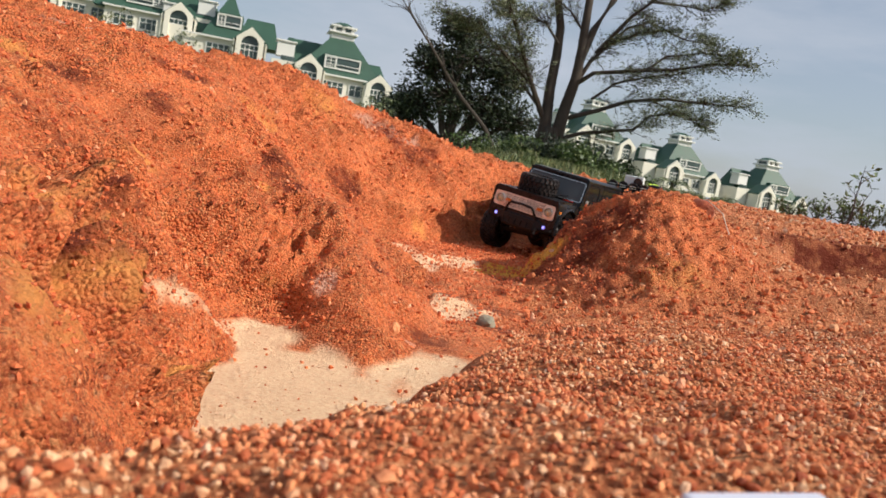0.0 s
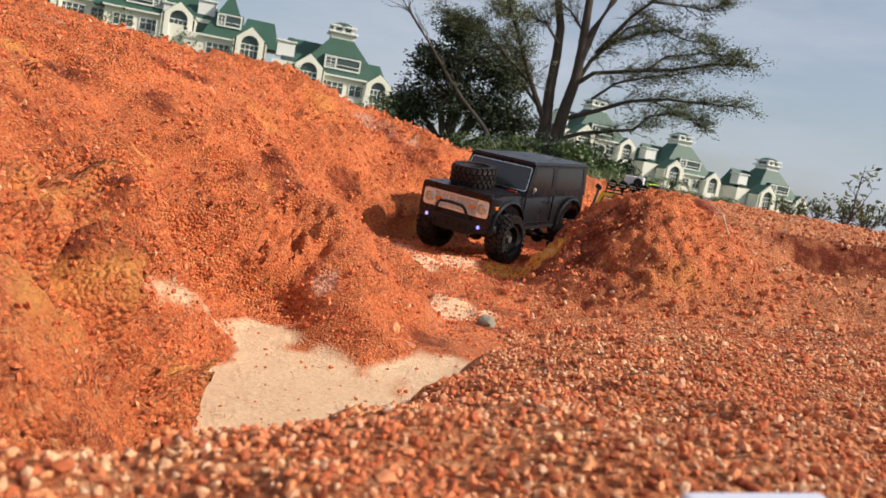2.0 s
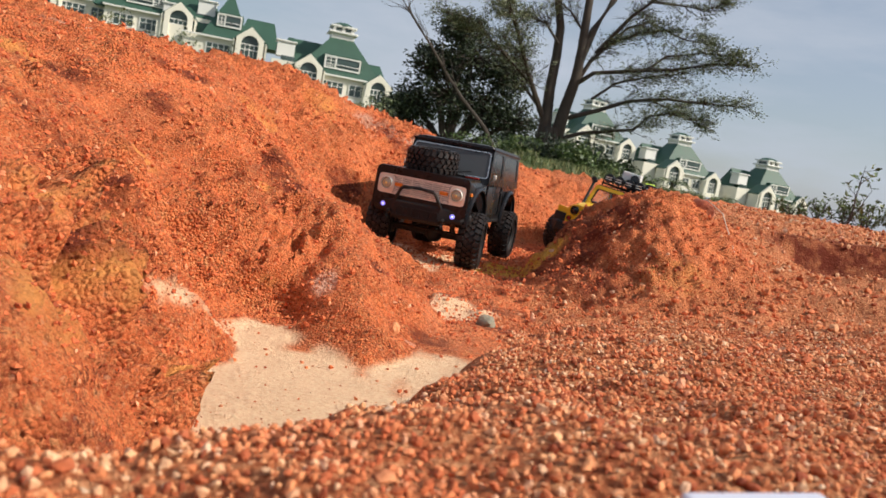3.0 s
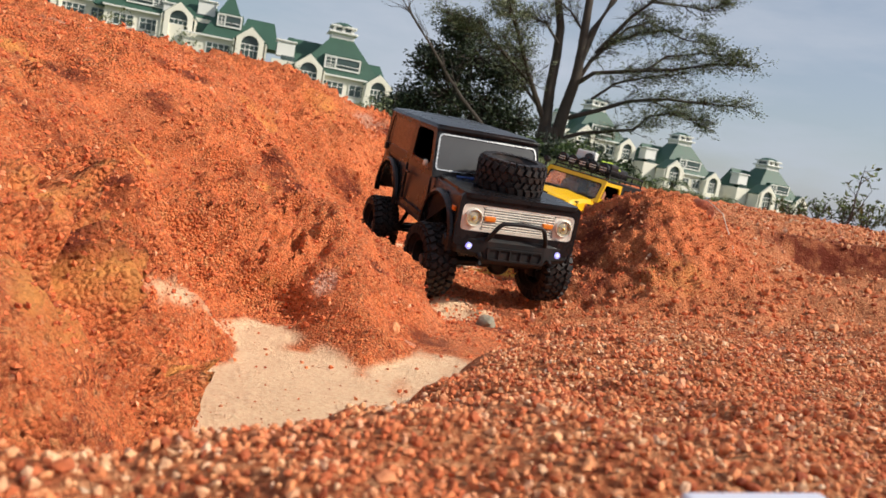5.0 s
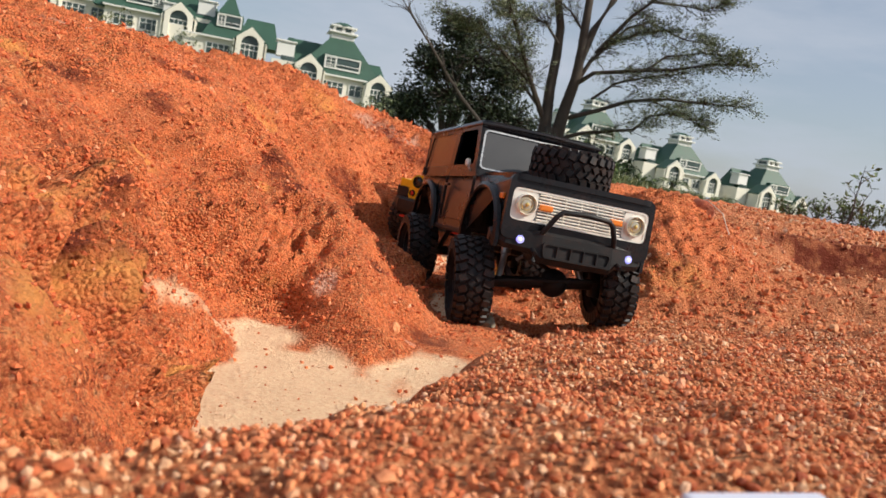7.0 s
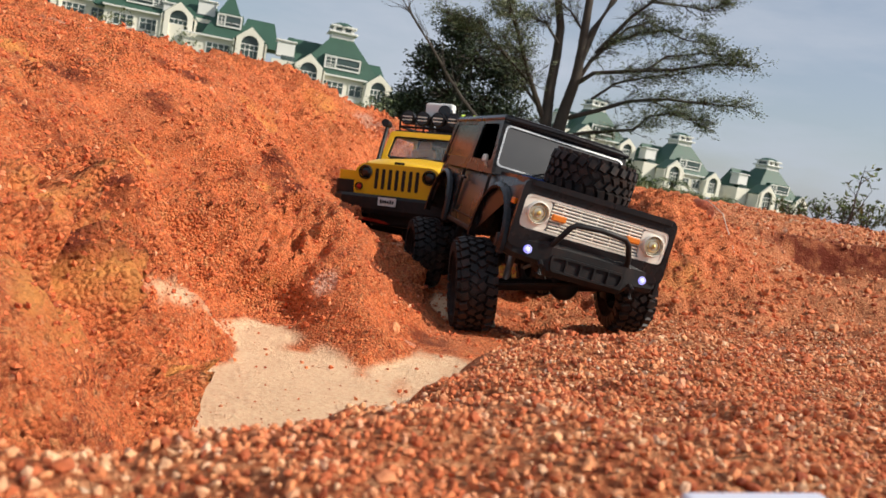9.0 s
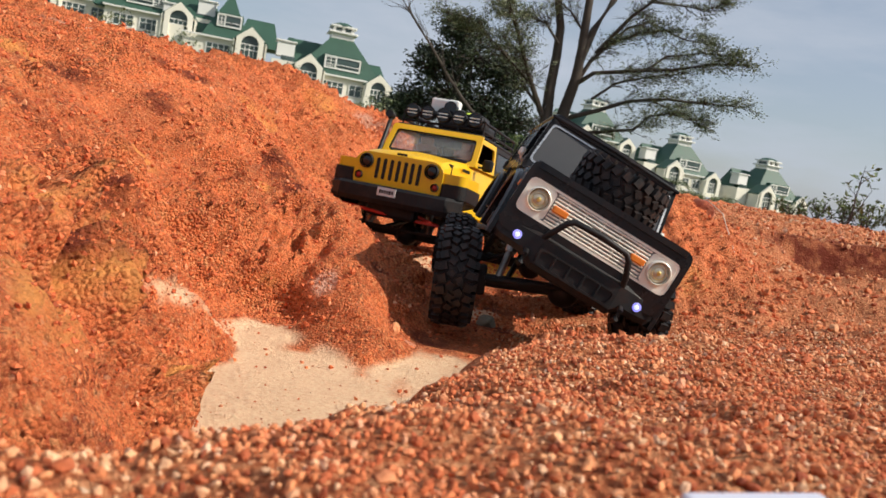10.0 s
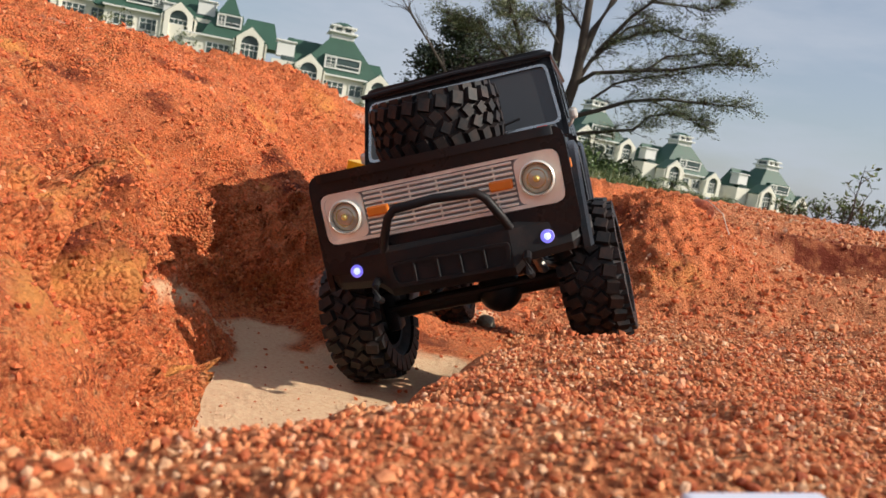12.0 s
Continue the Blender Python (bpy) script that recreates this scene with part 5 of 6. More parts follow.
# ---- trees and shrubs ----
def leaves(name, pts, size, material, parent=None, flat=.6, seed=1, shape=.45):
    """Many small folded leaves at the points, as one mesh."""
    rng = np.random.default_rng(seed)
    n = len(pts)
    u = rng.normal(size=(n, 3)) * np.array([1, 1, 1 - flat])
    u /= np.linalg.norm(u, axis=1, keepdims=True)
    w = rng.normal(size=(n, 3)) * np.array([.7, .7, .7])
    w -= (w * u).sum(1, keepdims=True) * u
    w /= np.linalg.norm(w, axis=1, keepdims=True)
    up = np.cross(u, w)
    L = (size * rng.uniform(.6, 1.35, n))[:, None]
    p = np.asarray(pts)
    quad = np.stack([p, p + u * L * .5 + w * L * shape * .5 + up * L * .1, p + u * L, p + u * L * .5 - w * L * shape * .5 + up * L * .1], 1)
    me = bpy.data.meshes.new(name)
    f = (np.arange(n) * 4)[:, None] + np.array([[0, 1, 2, 0, 2, 3]])
    me.from_pydata(quad.reshape(-1, 3).tolist(), [], f.reshape(-1, 3).tolist())
    me.materials.append(material)
    ob = new(name, me)
    ob.parent = parent
    return ob


def bent(a, b, n, sag, rng):
    a, b = Vector(a), Vector(b)
    return [a.lerp(b, i / n) + Vector((rng.uniform(-1, 1), rng.uniform(-1, 1), rng.uniform(-1, 1))) * sag * (1 if 0 < i < n else 0) for i in range(n + 1)]


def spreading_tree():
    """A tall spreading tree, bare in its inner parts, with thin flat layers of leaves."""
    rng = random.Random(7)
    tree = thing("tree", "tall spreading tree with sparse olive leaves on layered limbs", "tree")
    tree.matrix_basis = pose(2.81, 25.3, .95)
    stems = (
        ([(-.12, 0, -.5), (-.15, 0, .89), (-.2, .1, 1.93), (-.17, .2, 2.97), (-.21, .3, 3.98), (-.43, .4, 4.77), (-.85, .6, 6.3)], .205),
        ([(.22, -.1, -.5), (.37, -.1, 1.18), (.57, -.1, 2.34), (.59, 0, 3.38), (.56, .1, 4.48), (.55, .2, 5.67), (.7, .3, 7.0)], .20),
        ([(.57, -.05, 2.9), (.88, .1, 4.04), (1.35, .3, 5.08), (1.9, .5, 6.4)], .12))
    bm = bmesh.new()
    for pts, r in stems:
        add_tube(bm, pts, [r * f for f in (1.35, 1.0, .86, .78, .70, .6, .45)[:len(pts)]], 12)
    for a in range(7):
        t = a / 7 * math.tau
        add_tube(bm, [(.06 + .16 * math.cos(t), -.05 + .16 * math.sin(t), .6), (.06 + .34 * math.cos(t), -.05 + .34 * math.sin(t), .05), (.06 + .7 * math.cos(t), -.05 + .7 * math.sin(t), -.4)], [.15, .13, .06], 8)
    part("trunk", bm, BARK, tree, flat=False)
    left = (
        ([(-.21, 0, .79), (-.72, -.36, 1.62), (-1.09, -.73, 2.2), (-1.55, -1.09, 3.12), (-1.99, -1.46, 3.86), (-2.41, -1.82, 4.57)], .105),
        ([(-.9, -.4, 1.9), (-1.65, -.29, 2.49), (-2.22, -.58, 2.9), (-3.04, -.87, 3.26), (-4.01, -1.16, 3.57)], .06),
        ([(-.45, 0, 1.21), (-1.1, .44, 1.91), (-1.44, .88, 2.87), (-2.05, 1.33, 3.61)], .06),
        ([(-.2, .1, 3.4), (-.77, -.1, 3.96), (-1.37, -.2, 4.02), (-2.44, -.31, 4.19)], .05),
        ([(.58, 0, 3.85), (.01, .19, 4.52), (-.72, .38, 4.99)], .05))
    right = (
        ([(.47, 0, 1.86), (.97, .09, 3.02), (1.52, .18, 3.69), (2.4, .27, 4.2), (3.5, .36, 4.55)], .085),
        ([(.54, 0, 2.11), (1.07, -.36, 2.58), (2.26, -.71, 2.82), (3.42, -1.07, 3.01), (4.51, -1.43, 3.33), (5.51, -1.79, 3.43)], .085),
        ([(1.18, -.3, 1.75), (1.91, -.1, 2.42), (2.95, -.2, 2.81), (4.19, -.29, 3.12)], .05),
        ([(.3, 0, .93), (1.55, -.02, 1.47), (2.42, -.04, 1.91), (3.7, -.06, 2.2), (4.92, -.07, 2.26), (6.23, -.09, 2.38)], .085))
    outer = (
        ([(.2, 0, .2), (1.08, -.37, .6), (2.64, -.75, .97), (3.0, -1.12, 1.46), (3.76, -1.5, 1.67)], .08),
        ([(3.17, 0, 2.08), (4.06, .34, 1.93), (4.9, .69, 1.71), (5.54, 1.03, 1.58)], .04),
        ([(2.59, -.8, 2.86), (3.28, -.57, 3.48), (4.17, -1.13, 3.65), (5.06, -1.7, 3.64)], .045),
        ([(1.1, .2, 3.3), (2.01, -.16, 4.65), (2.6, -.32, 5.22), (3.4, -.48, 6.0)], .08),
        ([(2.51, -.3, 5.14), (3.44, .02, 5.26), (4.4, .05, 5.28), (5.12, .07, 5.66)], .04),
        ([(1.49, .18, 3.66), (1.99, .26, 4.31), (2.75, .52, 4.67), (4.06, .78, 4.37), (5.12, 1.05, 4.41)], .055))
    pts_leaf = []
    for limb, r in left + right + outer:
        bm = bmesh.new()
        n = len(limb)
        add_tube(bm, limb, [r * (1 - .75 * i / (n - 1)) for i in range(n)], 8)
        vec = [Vector(p) for p in limb]
        spread = 1.0 if vec[0].x < .3 and vec[-1].x < 0 else .85
        for j in range(15 * n - 8 if spread < 1 else 20 * n):
            u = rng.uniform(.22, 1.0) * (n - 1)
            i = min(int(u), n - 2)
            p = vec[i].lerp(vec[i + 1], u - i)
            along = (vec[i + 1] - vec[i]).normalized()
            side = Vector((rng.uniform(-.8, .8), rng.uniform(-1, 1), rng.uniform(-.75, .85)))
            d = (along * rng.uniform(.3, 1.0) + side).normalized()
            d.z *= .8
            tw = bent(p, p + d * rng.uniform(.35, .95) * spread * (1.15 - .45 * u / (n - 1)), 3, .05, rng)
            add_tube(bm, tw, [.012, .009, .006, .003], 5)
            for q in range(5):
                s0 = tw[rng.choice((1, 2, 3))]
                d2 = (d + Vector((rng.uniform(-1, 1), rng.uniform(-1, 1), rng.uniform(-.35, .5)))).normalized()
                e = s0 + d2 * rng.uniform(.15, .42)
                add_tube(bm, [s0, s0.lerp(e, .5) + Vector((0, 0, .02)), e], [.006, .004, .002], 4)
                if rng.random() < (.72 if u > .4 * n else .35):
                    for _ in range(rng.randint(8, 15)):
                        f = rng.uniform(.3, 1.15)
                        c = s0.lerp(e, f)
                        pts_leaf.append((c.x + rng.gauss(0, .10), c.y + rng.gauss(0, .10), c.z + rng.gauss(.02, .045)))
        part("limb", bm, BARK, tree)
    leaves("crown", pts_leaf, .075, LEAF_OLIVE, tree, .8, 3)
    return tree


def bushy(name, label, category, at, lumps, count, size, material, stem=.12, seed=1, group="", bark=DARK_BARK):
    """A dense tree or shrub: a forked stem and lumps full of leaves, ragged at the edge."""
    rng = random.Random(seed)
    tree = thing(name, label, category, group)
    tree.matrix_basis = at
    bm = bmesh.new()
    pts = []
    for k, (cx, cy, cz, rx, rz) in enumerate(lumps):
        add_tube(bm, bent((0, 0, -.25), (cx, cy, cz), 4, .04 * rx, rng), [stem, stem * .8, stem * .6, stem * .4, stem * .2], 7)
        for _ in range(max(4, int(count / 160))):
            a = Vector((rng.gauss(0, 1), rng.gauss(0, 1), rng.gauss(0, 1))).normalized()
            e = Vector((cx + a.x * rx * .9, cy + a.y * rx * .9, cz + a.z * rz * .9))
            add_tube(bm, bent((cx, cy, cz), e, 2, .05 * rx, rng), [stem * .2, stem * .12, stem * .05], 4)
        for _ in range(int(count / len(lumps) / 12)):
            a = Vector((rng.gauss(0, 1), rng.gauss(0, 1), rng.gauss(0, 1))).normalized() * rng.uniform(.45, 1.08)
            c = Vector((cx + a.x * rx, cy + a.y * rx, cz + a.z * rz))
            for _ in range(12):
                pts.append((c.x + rng.gauss(0, .13 * rx), c.y + rng.gauss(0, .13 * rx), c.z + rng.gauss(0, .09 * rz)))
    part("trunk" if stem > .05 else "stem", bm, bark, tree)
    leaves("crown" if stem > .05 else "foliage", pts, size, material, tree, .3, seed)
    return tree


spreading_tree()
bushy("tree", "dense dark-leaved tree behind the bank", "tree", pose(-.6, 32.3, .4),
      ((-.2, 0, 2.2, 1.5, 1.3), (-1.7, .3, 1.6, 1.2, 1.1), (1.4, .2, 1.8, 1.4, 1.2), (.4, 0, 3.8, 1.4, 1.1), (-1.2, 0, 3.4, 1.0, .9), (1.9, .2, 3.5, 1.1, 1.0), (-.2, 0, 5.0, 1.1, .6), (2.7, .1, 1.5, 1.2, 1.1), (-2.4, 0, 1.2, .8, .8)), 19000, .17, LEAF_DARK, .22, 11)
# a bare leaning branch tree between the two
bare = thing("tree", "thin bare pale tree leaning beside the dark one", "tree")
bare.matrix_basis = pose(1.15, 28.4, .6)
brng = random.Random(5)
bm = bmesh.new()
add_tube(bm, bent((.3, 0, -.3), (-4.6, .4, 5.3), 6, .12, brng), [.09, .08, .07, .055, .045, .03, .015], 7)
for k in range(26):
    u = brng.uniform(.3, 1)
    p = Vector((.3, 0, -.3)).lerp(Vector((-4.6, .4, 5.3)), u)
    e = p + Vector((brng.uniform(-1.3, .5), brng.uniform(-.6, .6), brng.uniform(.2, 1.4)))
    add_tube(bm, bent(p, e, 3, .06, brng), [.022, .015, .010, .005], 5)
part("trunk", bm, BARK, bare)

# shrubs along the foot of the tree and below the houses
SHRUBS = ((2.2, 19.6, .62, .55, .34, 700, .12, LEAF_DARK), (2.9, 19.0, .55, .6, .36, 800, .13, LEAF_BRIGHT), (3.4, 19.8, .50, .6, .36, 800, .14, LEAF_DARK), (1.5, 20.2, .62, .55, .32, 700, .11, LEAF_BRIGHT), (3.9, 19.4, .30, .5, .30, 700, .12, LEAF_BRIGHT),
          (3.5, 22.2, .45, .9, .55, 900, .20, LEAF_DARK), (4.3, 21.4, .28, .8, .45, 800, .20, LEAF_DARK), (2.5, 23.0, .5, .8, .4, 700, .16, LEAF_BRIGHT), (1.4, 23.5, .55, .8, .45, 700, .13, LEAF_DARK),
          (5.2, 21.5, .10, .5, .30, 500, .12, LEAF_BRIGHT), (.3, 23.6, .55, .7, .35, 600, .11, LEAF_BRIGHT), (-2.5, 20.4, .75, .55, .50, 600, .10, LEAF_OLIVE), (-4.85, 20.3, 1.05, .50, .50, 500, .10, LEAF_OLIVE),
          (-6.9, 20.4, 1.35, .45, .45, 450, .10, LEAF_DARK), (-7.9, 20.4, 1.45, .5, .5, 450, .10, LEAF_OLIVE), (-5.95, 12.3, 1.05, .42, .32, 500, .06, LEAF_OLIVE), (-5.4, 12.4, .95, .3, .2, 300, .06, LEAF_DARK))
for k, (x, y, z, rx, rz, n, size, m) in enumerate(SHRUBS):
    bushy("shrub", "leafy green shrub on the grassy bank" if y > 15 else "dry scrubby shrub on the crest", "shrub", pose(x, y, z - rz * .3, 0, 0, k * 40), ((0, 0, rz * .6, rx, rz), (rx * .5, .1, rz * .3, rx * .7, rz * .7)), n, size, m, .035, 20 + k, "shrubs on the bank")


def palm(at, height_m, seed):
    rng = random.Random(seed)
    tree = thing("palm", "small palm with drooping green fronds", "palm", "palms by the houses")
    tree.matrix_basis = at
    bm = bmesh.new()
    add_tube(bm, [(0, 0, -.8), (.03, 0, height_m * .5), (0, 0, height_m)], [.10, .08, .07], 8)
    part("trunk", bm, BARK, tree)
    for k in range(11):
        a, bm = k / 11 * math.tau + rng.uniform(-.2, .2), bmesh.new()
        ln, lift = rng.uniform(.8, 1.2), rng.uniform(.3, .9)
        mid = [Vector((math.cos(a) * ln * u, math.sin(a) * ln * u, height_m + lift * u - 1.1 * u * u)) for u in (0, .25, .5, .75, 1)]
        add_tube(bm, mid, [.018, .015, .012, .008, .004], 5)
        side = Vector((-math.sin(a), math.cos(a), 0))
        for i in range(14):
            u = .2 + .8 * i / 14
            p = Vector((math.cos(a) * ln * u, math.sin(a) * ln * u, height_m + lift * u - 1.1 * u * u))
            for s in (-1, 1):
                q = p + side * s * .28 * (1.1 - u * .6) + Vector((math.cos(a) * .12, math.sin(a) * .12, -.10))
                w = Vector((math.cos(a), math.sin(a), 0)) * .025
                bm.faces.new([bm.verts.new(v) for v in (p - w, p + w, q)])
        part("frond", bm, LEAF_OLIVE, tree)


palm(pose(8.7, 30.2, -.2), .75, 3)
palm(pose(7.6, 31.0, -.2), .5, 4)
palm(pose(10.6, 29.5, -.2), .35, 6)


def weeds():
    """Grass on the bank under the tree, in blades."""
    rng = np.random.default_rng(9)
    x, y = rng.uniform(-2.5, 5.6, 16000), rng.uniform(12.5, 24, 16000)
    k = rng.random(16000) < smooth(-.3, .4, grain(x, y, 1.1, 95)) * smooth(12.5, 18, y)
    x, y = x[k], y[k]
    z = height(x, y)
    n = len(x)
    a, h = rng.uniform(0, 6.28, n), rng.uniform(.06, .24, n)
    w = .012 + .012 * rng.random(n)
    p = np.stack([x, y, z - .02], -1)
    d = np.stack([np.cos(a), np.sin(a), 0 * a], -1) * w[:, None]
    tip = p + np.stack([rng.normal(0, .06, n), rng.normal(0, .06, n), h], -1)
    me = bpy.data.meshes.new("grass")
    me.from_pydata(np.stack([p - d, p + d, tip], 1).reshape(-1, 3).tolist(), [], np.arange(3 * n).reshape(-1, 3).tolist())
    me.materials.append(GRASS)
    tagged(new("grass", me), "rough green and straw grass on the bank", "grass", kind="stuff")


weeds()


# ---- small things on the diggings ----
def ground_at(x, y):
    d = (GROUND_P[:, 0] - x) ** 2 + (GROUND_P[:, 1] - y) ** 2
    return float(GROUND_P[np.argmin(d), 2])


def weed_plant(x, y, stems, seed, tall, spread, leaf, label):
    rng = random.Random(seed)
    plant = thing("weed", label, "weed", "weeds on the gravel")
    plant.matrix_basis = pose(x, y, ground_at(x, y))
    bm, pts = bmesh.new(), []
    for k in range(stems):
        a = rng.uniform(0, math.tau)
        e = Vector((math.cos(a) * spread * rng.uniform(.2, 1), math.sin(a) * spread * rng.uniform(.2, 1), tall * rng.uniform(.45, 1)))
        line = bent((0, 0, -.01), e, 4, spread * .12, rng)
        add_tube(bm, line, [.0032, .0027, .0022, .0018, .001], 5)
        for j in range(rng.randint(2, 4)):
            s0 = line[rng.choice((2, 3, 4))]
            e2 = s0 + Vector((rng.uniform(-1, 1), rng.uniform(-1, 1), rng.uniform(.1, 1))) * tall * .16
            add_tube(bm, [s0, e2], [.0014, .0008], 4)
            for _ in range(5):
                pts.append((e2.x + rng.gauss(0, .010), e2.y + rng.gauss(0, .010), e2.z + rng.gauss(0, .010)))
    part("stem", bm, BARK, plant)
    leaves("foliage", pts, leaf, LEAF_BRIGHT, plant, .2, seed)
    return plant


weed_plant(1.93, 3.66, 4, 31, .34, .10, .034, "tall thin weed with few small leaves")
weed_plant(2.06, 3.70, 3, 37, .16, .08, .030, "thin weed with few small leaves")
for k, (x, y, t) in enumerate(((2.02, 4.15, .15), (2.16, 4.1, .13), (2.30, 4.15, .12), (2.44, 4.1, .13), (1.92, 4.25, .09), (2.6, 4.2, .12))):
    weed_plant(x, y, 12, 40 + k, t, .13, .026, "low tangled green weed at the gravel's edge")


def boulder(name, label, at, r, material, seed, squash=.8):
    rng = random.Random(seed)
    bm = bmesh.new()
    bmesh.ops.create_icosphere(bm, subdivisions=3, radius=1)
    for v in bm.verts:
        k = 1 + .30 * noise.noise(v.co * 1.3 + Vector((seed, 0, 0))) + .10 * noise.noise(v.co * 4 + Vector((0, seed, 0)))
        v.co = Vector((v.co.x * k, v.co.y * k * .9, v.co.z * k * squash)) * r
    ob = part(name, bm, material)
    tagged(ob, label, "stone")
    ob.matrix_basis = pose(at[0], at[1], ground_at(*at) + r * squash * .45, rng.uniform(-20, 20), rng.uniform(-20, 20), rng.uniform(0, 360))


RED_CLOD = surface("dark_red_clod", (.30, .065, .03), .95, 0, 120, .45, .004, (.6, .25, .1), .4)
boulder("rock", "grey-green stone beside the sandy gully", (.070, .925), .0125, ROCK, 3)
boulder("clod", "dark red lump of earth on the mound", (.515, 1.56), .032, RED_CLOD, 5)
boulder("clod", "dark red lump of earth on the mound", (.50, 1.76), .030, RED_CLOD, 9)
boulder("pebble", "dark grey pebble among the gravel", (.235, .49), .0042, ROCK, 7)
boulder("pebble", "pale stone on the spur of the bank", (-.035, .738), .0055, STONES, 8, 1.2)

# a pale cord across the mound
bm = bmesh.new()
cord = [(x, y, ground_at(x, y) + lift) for x, y, lift in ((.535, 1.76, .014), (.532, 1.66, .030), (.53, 1.56, .034), (.527, 1.45, .022), (.524, 1.34, .003))]
add_tube(bm, cord, .0012, 6)
tagged(part("cord", bm, surface("pale_cord", (.62, .50, .38), .8, 0, 200, .15)), "pale thin cord lying over the mound", "cord")

# a dry dark leaf on the crest
bm = bmesh.new()
lv = [(0, 0, 0), (.02, .012, .006), (.045, .010, .004), (.065, 0, .010), (.045, -.012, .006), (.02, -.012, .008)]
add_plate(bm, [(p[0], p[1]) for p in lv], lambda u, v, w: Vector((u, v, .004 + 2.2 * (u - .03) ** 2 + w + 4 * v * v)), .0012)
leaf = part("dry_leaf", bm, DARK_BARK)
tagged(leaf, "dark dry curled leaf on the red bank", "leaf")
leaf.matrix_basis = pose(-.80, 1.70, ground_at(-.78, 1.70) + .006, 8, 0, -10)

# the blurred pale edge close to the lens
bm = bmesh.new()
add_box(bm, (0, 0, 0), (.028, .012, .004), .001)
card = part("pale_card", bm, surface("pale_lilac_card", (.60, .60, .70), .6, 0, 90, .06))
tagged(card, "pale lilac plastic edge lying on the gravel", "card")
card.matrix_basis = pose(.0595, .1125, .0118, 4, -2, 17)


# ---- what moves ----
BLACK_ROWS = [
    (0.0, pose(0.2951, 2.1482, -0.1738, -5.92, -2.04, -120.38)),
    (0.5, pose(0.2790, 2.1175, -0.1771, 0.84, -3.20, -120.78)),
    (1.0, pose(0.2551, 2.0456, -0.1700, -2.02, 1.29, -123.14)),
    (1.5, pose(0.2218, 1.9823, -0.1647, -1.14, 3.49, -124.08)),
    (2.0, pose(0.1416, 1.8638, -0.1557, -2.61, 4.27, -123.94)),
    (2.5, pose(0.0434, 1.7307, -0.1581, 2.24, -1.27, -114.13)),
    (3.0, pose(0.0004, 1.6536, -0.1512, -0.18, -1.07, -105.42)),
    (3.2, pose(-0.0113, 1.6323, -0.1490, 0.62, -3.49, -102.05)),
    (4.8, pose(0.0026, 1.3599, -0.1451, -5.86, 3.38, -75.63)),
    (5.0, pose(0.0166, 1.3011, -0.1294, 0.90, 5.41, -69.40)),
    (5.5, pose(0.0504, 1.2005, -0.1225, 17.93, 3.92, -65.22)),
    (6.0, pose(0.0892, 1.1261, -0.1371, 8.33, -0.41, -70.24)),
    (6.5, pose(0.0862, 1.1286, -0.1339, 8.47, 0.50, -69.62)),
    (7.0, pose(0.0899, 1.0994, -0.1335, -2.27, -4.02, -74.49)),
    (7.2, pose(0.0938, 1.1016, -0.1324, -1.30, -3.79, -75.85)),
    (8.8, pose(0.0971, 1.0568, -0.1268, -10.84, 1.14, -77.98)),
    (9.0, pose(0.0969, 1.0526, -0.1264, -6.60, -0.06, -77.06)),
    (9.5, pose(0.1039, 0.9841, -0.1264, -18.08, 0.20, -86.36)),
    (10.0, pose(0.1031, 0.9801, -0.1267, -21.54, -1.93, -89.78)),
    (10.5, pose(0.1035, 0.9751, -0.1248, -20.38, -2.12, -90.51)),
    (11.0, pose(0.1061, 0.9705, -0.1174, -16.72, -2.11, -92.41)),
    (11.5, pose(0.1103, 0.8824, -0.1120, 3.92, -3.48, -99.29)),
    (12.0, pose(0.0808, 0.7624, -0.0853, 21.56, 2.58, -99.91)),
]
YELLOW_ROWS = [
    (0.0, pose(0.5719, 2.3516, -0.2290, -0.74, -0.11, -120.41)),
    (2.5, pose(0.5719, 2.3516, -0.2290, -0.74, -0.11, -120.41)),
    (3.2, pose(0.4724, 2.2738, -0.2178, -8.54, -5.87, -124.71)),
    (4.8, pose(0.3524, 2.1831, -0.1866, -5.15, -1.99, -123.76)),
    (5.5, pose(0.3103, 2.0670, -0.1787, -10.94, -4.66, -134.72)),
    (6.5, pose(0.1395, 1.8744, -0.1610, -3.22, -1.66, -128.39)),
    (7.2, pose(0.0785, 1.8125, -0.1889, -1.25, -1.10, -123.59)),
    (8.8, pose(-0.0202, 1.5576, -0.1652, 5.53, -3.04, -111.41)),
    (9.0, pose(-0.0174, 1.5308, -0.1648, 4.58, -2.33, -110.16)),
    (9.5, pose(-0.0336, 1.4993, -0.1605, 0.69, -5.44, -108.76)),
    (10.0, pose(-0.0338, 1.5037, -0.1579, 0.23, -5.02, -108.94)),
    (10.5, pose(-0.0335, 1.4962, -0.1596, 0.05, -5.53, -109.24)),
    (11.0, pose(-0.0416, 1.4873, -0.1375, -4.71, -2.74, -105.51)),
    (11.5, pose(-0.0430, 1.4668, -0.1453, -4.93, 2.30, -99.59)),
    (12.0, pose(-0.0430, 1.4668, -0.1453, -4.93, 2.30, -99.59)),
]
# how far the front wheels are steered: seconds, degrees to the left
BLACK_STEER = ((0, -4), (2.5, 2), (4.0, 18), (5.0, 4), (5.5, -14), (6.5, -15), (7.2, -6), (8.8, -8), (9.5, -2), (10.5, 0), (11.5, -2), (12, -3))
YELLOW_STEER = ((0, 0), (5, -8), (7, 5), (9, 12), (12, 10))


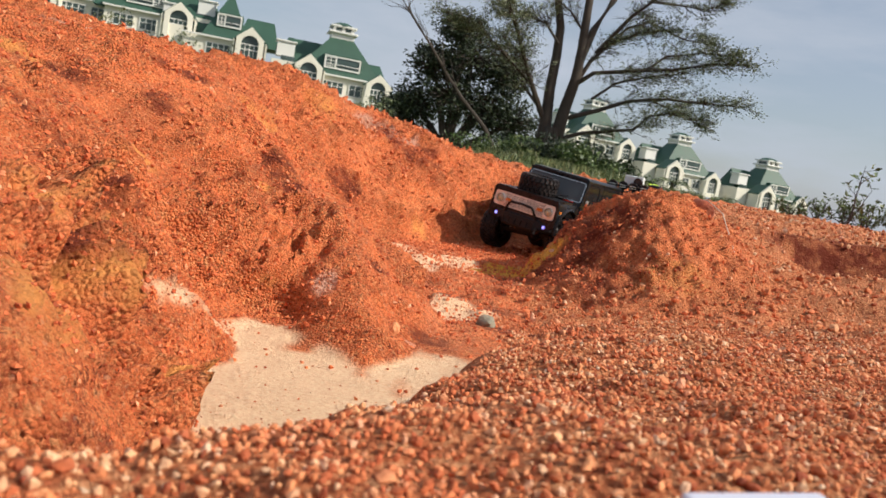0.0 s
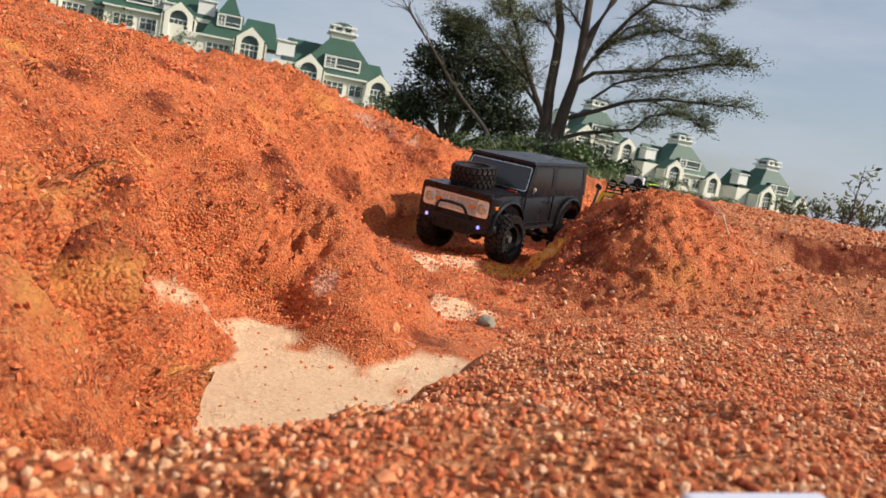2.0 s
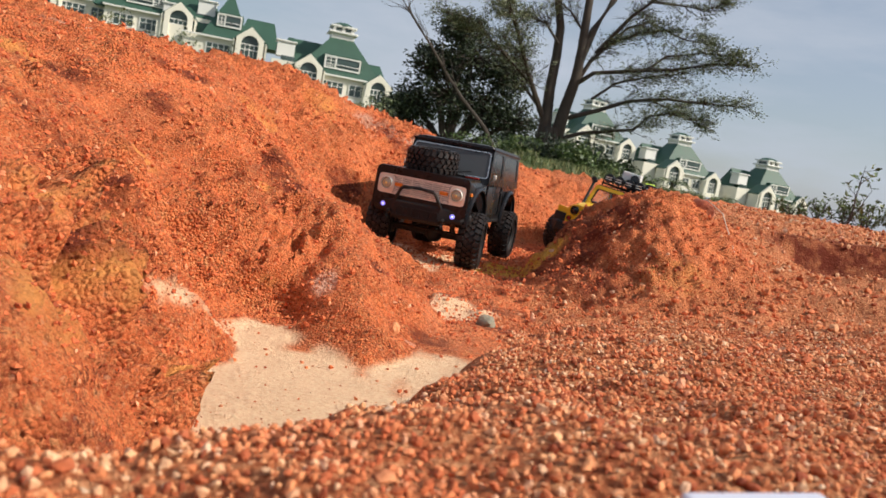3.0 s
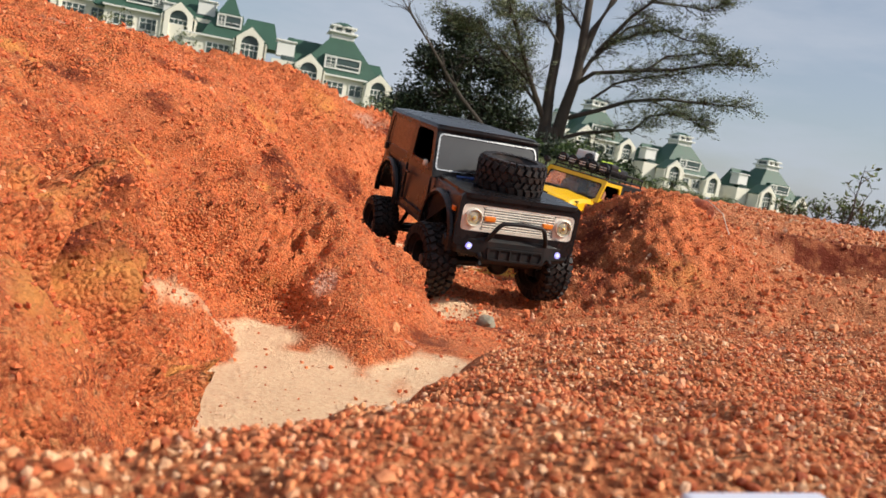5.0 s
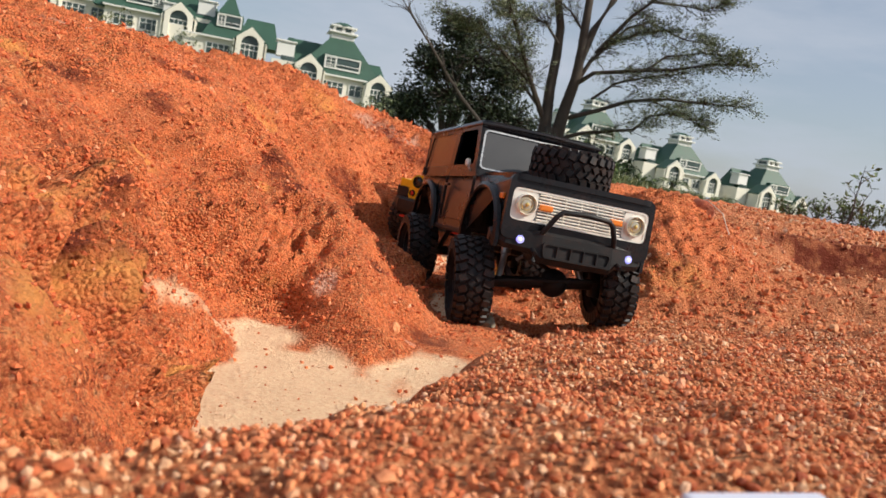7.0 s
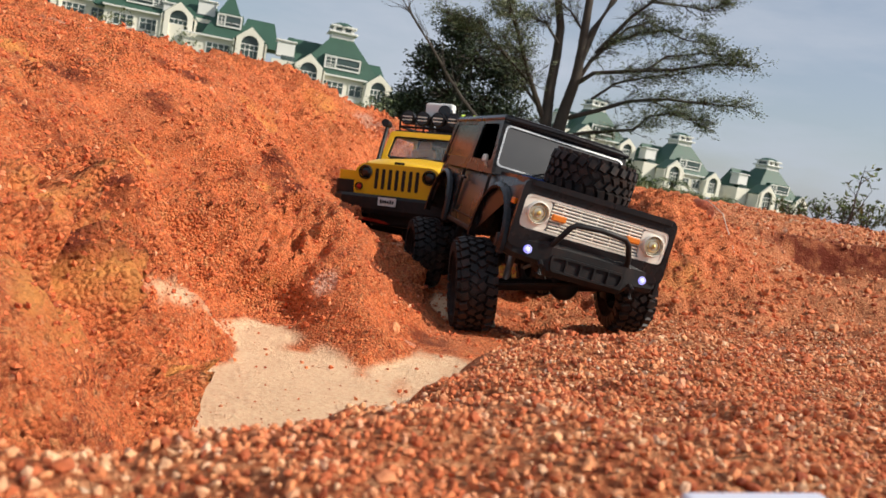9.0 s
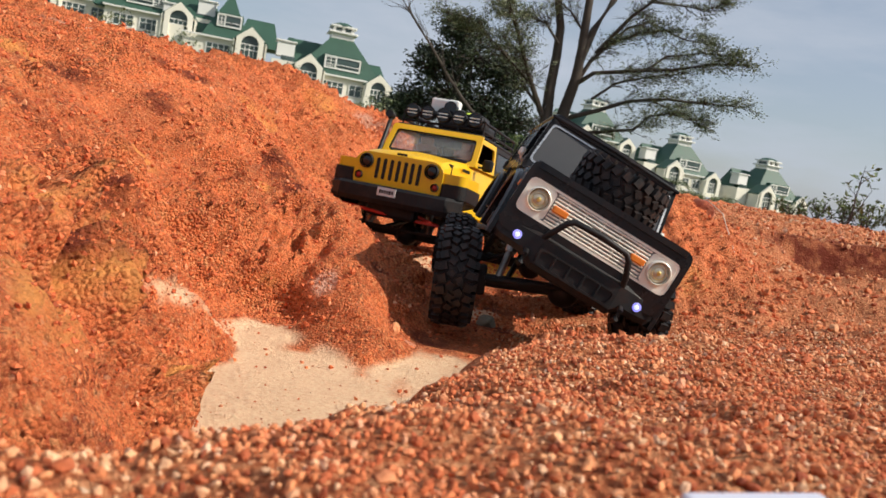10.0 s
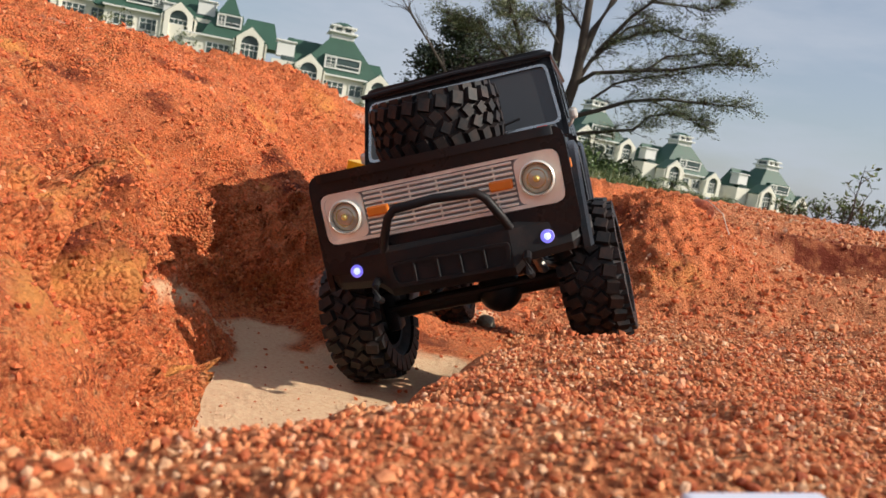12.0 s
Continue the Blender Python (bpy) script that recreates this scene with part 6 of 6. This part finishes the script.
def between(rows, t):
    """The pose at t, eased between the rows."""
    for (t0, a), (t1, b) in zip(rows, rows[1:]):
        if t <= t1 + 1e-6:
            u = (t - t0) / (t1 - t0)
            return a.lerp(b, u * u * (3 - 2 * u))
    return rows[-1][1]


def drive(truck, rows, axles, wheels, steer, half, base, radius, droop=.042, squeeze=.046):
    walk(truck, rows)
    times = [i / 10 for i in range(121)]
    rolled, last = 0.0, None
    tracks, lifts = [[] for _ in wheels], [[] for _ in wheels]
    spots = [(x, y) for x in (base, -base) for y in (-half, half)]
    st, sa = [s[0] for s in steer], [s[1] for s in steer]
    for t in times:
        m = between(rows, t)
        here = m.translation
        if last is not None:
            step = here - last
            rolled += step.length * (1 if step.dot(m.to_3x3() @ Vector((1, 0, 0))) >= -.004 else -1)
        last = here
        for k, (x, y) in enumerate(spots):
            foot = m @ Vector((x, y, 0))
            # the tyre meets the highest ground under its tread
            want = max(float(height(np.array([foot.x + d * m[0][0]]), np.array([foot.y + d * m[1][0]]))[0]) - abs(d) * .35 for d in (-.03, 0, .03)) + .004 - foot.z
            lifts[k].append(max(-droop, min(squeeze, want / max(.7, m[2][2]))))
    for k, (x, y) in enumerate(spots):
        v = np.convolve(np.pad(lifts[k], 2, mode="edge"), [.15, .22, .26, .22, .15], mode="valid")
        lifts[k] = v
    rolled, last = 0.0, None
    for i, t in enumerate(times):
        m = between(rows, t)
        if last is not None:
            step = m.translation - last
            rolled += step.length * (1 if step.dot(m.to_3x3() @ Vector((1, 0, 0))) >= -.004 else -1)
        last = m.translation
        for k, (x, y) in enumerate(spots):
            turn = math.degrees(rolled / radius) % 360
            sw = float(np.interp(t, st, sa)) if k < 2 else 0.0
            lean = math.degrees(math.atan2(lifts[k | 1][i] - lifts[k & 2][i], 2 * half))
            p = Matrix.Translation((x, y, radius + lifts[k][i])) @ Matrix.Rotation(radians(sw), 4, "Z") @ Matrix.Rotation(radians(lean), 4, "X") @ Matrix.Rotation(radians(turn), 4, "Y")
            tracks[k].append((t, p))
    for wheel, r in zip(wheels, tracks):
        walk(wheel, r)
    for j, axle in enumerate(axles):
        a, b = lifts[2 * j], lifts[2 * j + 1]
        walk(axle, [(t, Matrix.Translation((spots[2 * j][0], 0, radius + (a[i] + b[i]) / 2)) @ Matrix.Rotation(math.atan2(b[i] - a[i], 2 * half), 4, "X")) for i, t in enumerate(times)])


def motions():
    # the loose tyre slides to and fro on the bonnet
    walk(loose_tyre, [(t, pose(0, y, 0)) for t, y in ((0, -.012), (2.5, -.016), (3.2, -.010), (5, .008), (6.5, .011), (8.8, .009), (10.5, .007), (11.5, 0), (12, -.006))])
    drive(black, BLACK_ROWS, black_axles, black_wheels, BLACK_STEER, .097, .156, WHEEL_R)
    drive(yellow, YELLOW_ROWS, yellow_axles, yellow_wheels, YELLOW_STEER, .102 * 1.07, .156 * 1.07, WHEEL_R * 1.07)


motions()
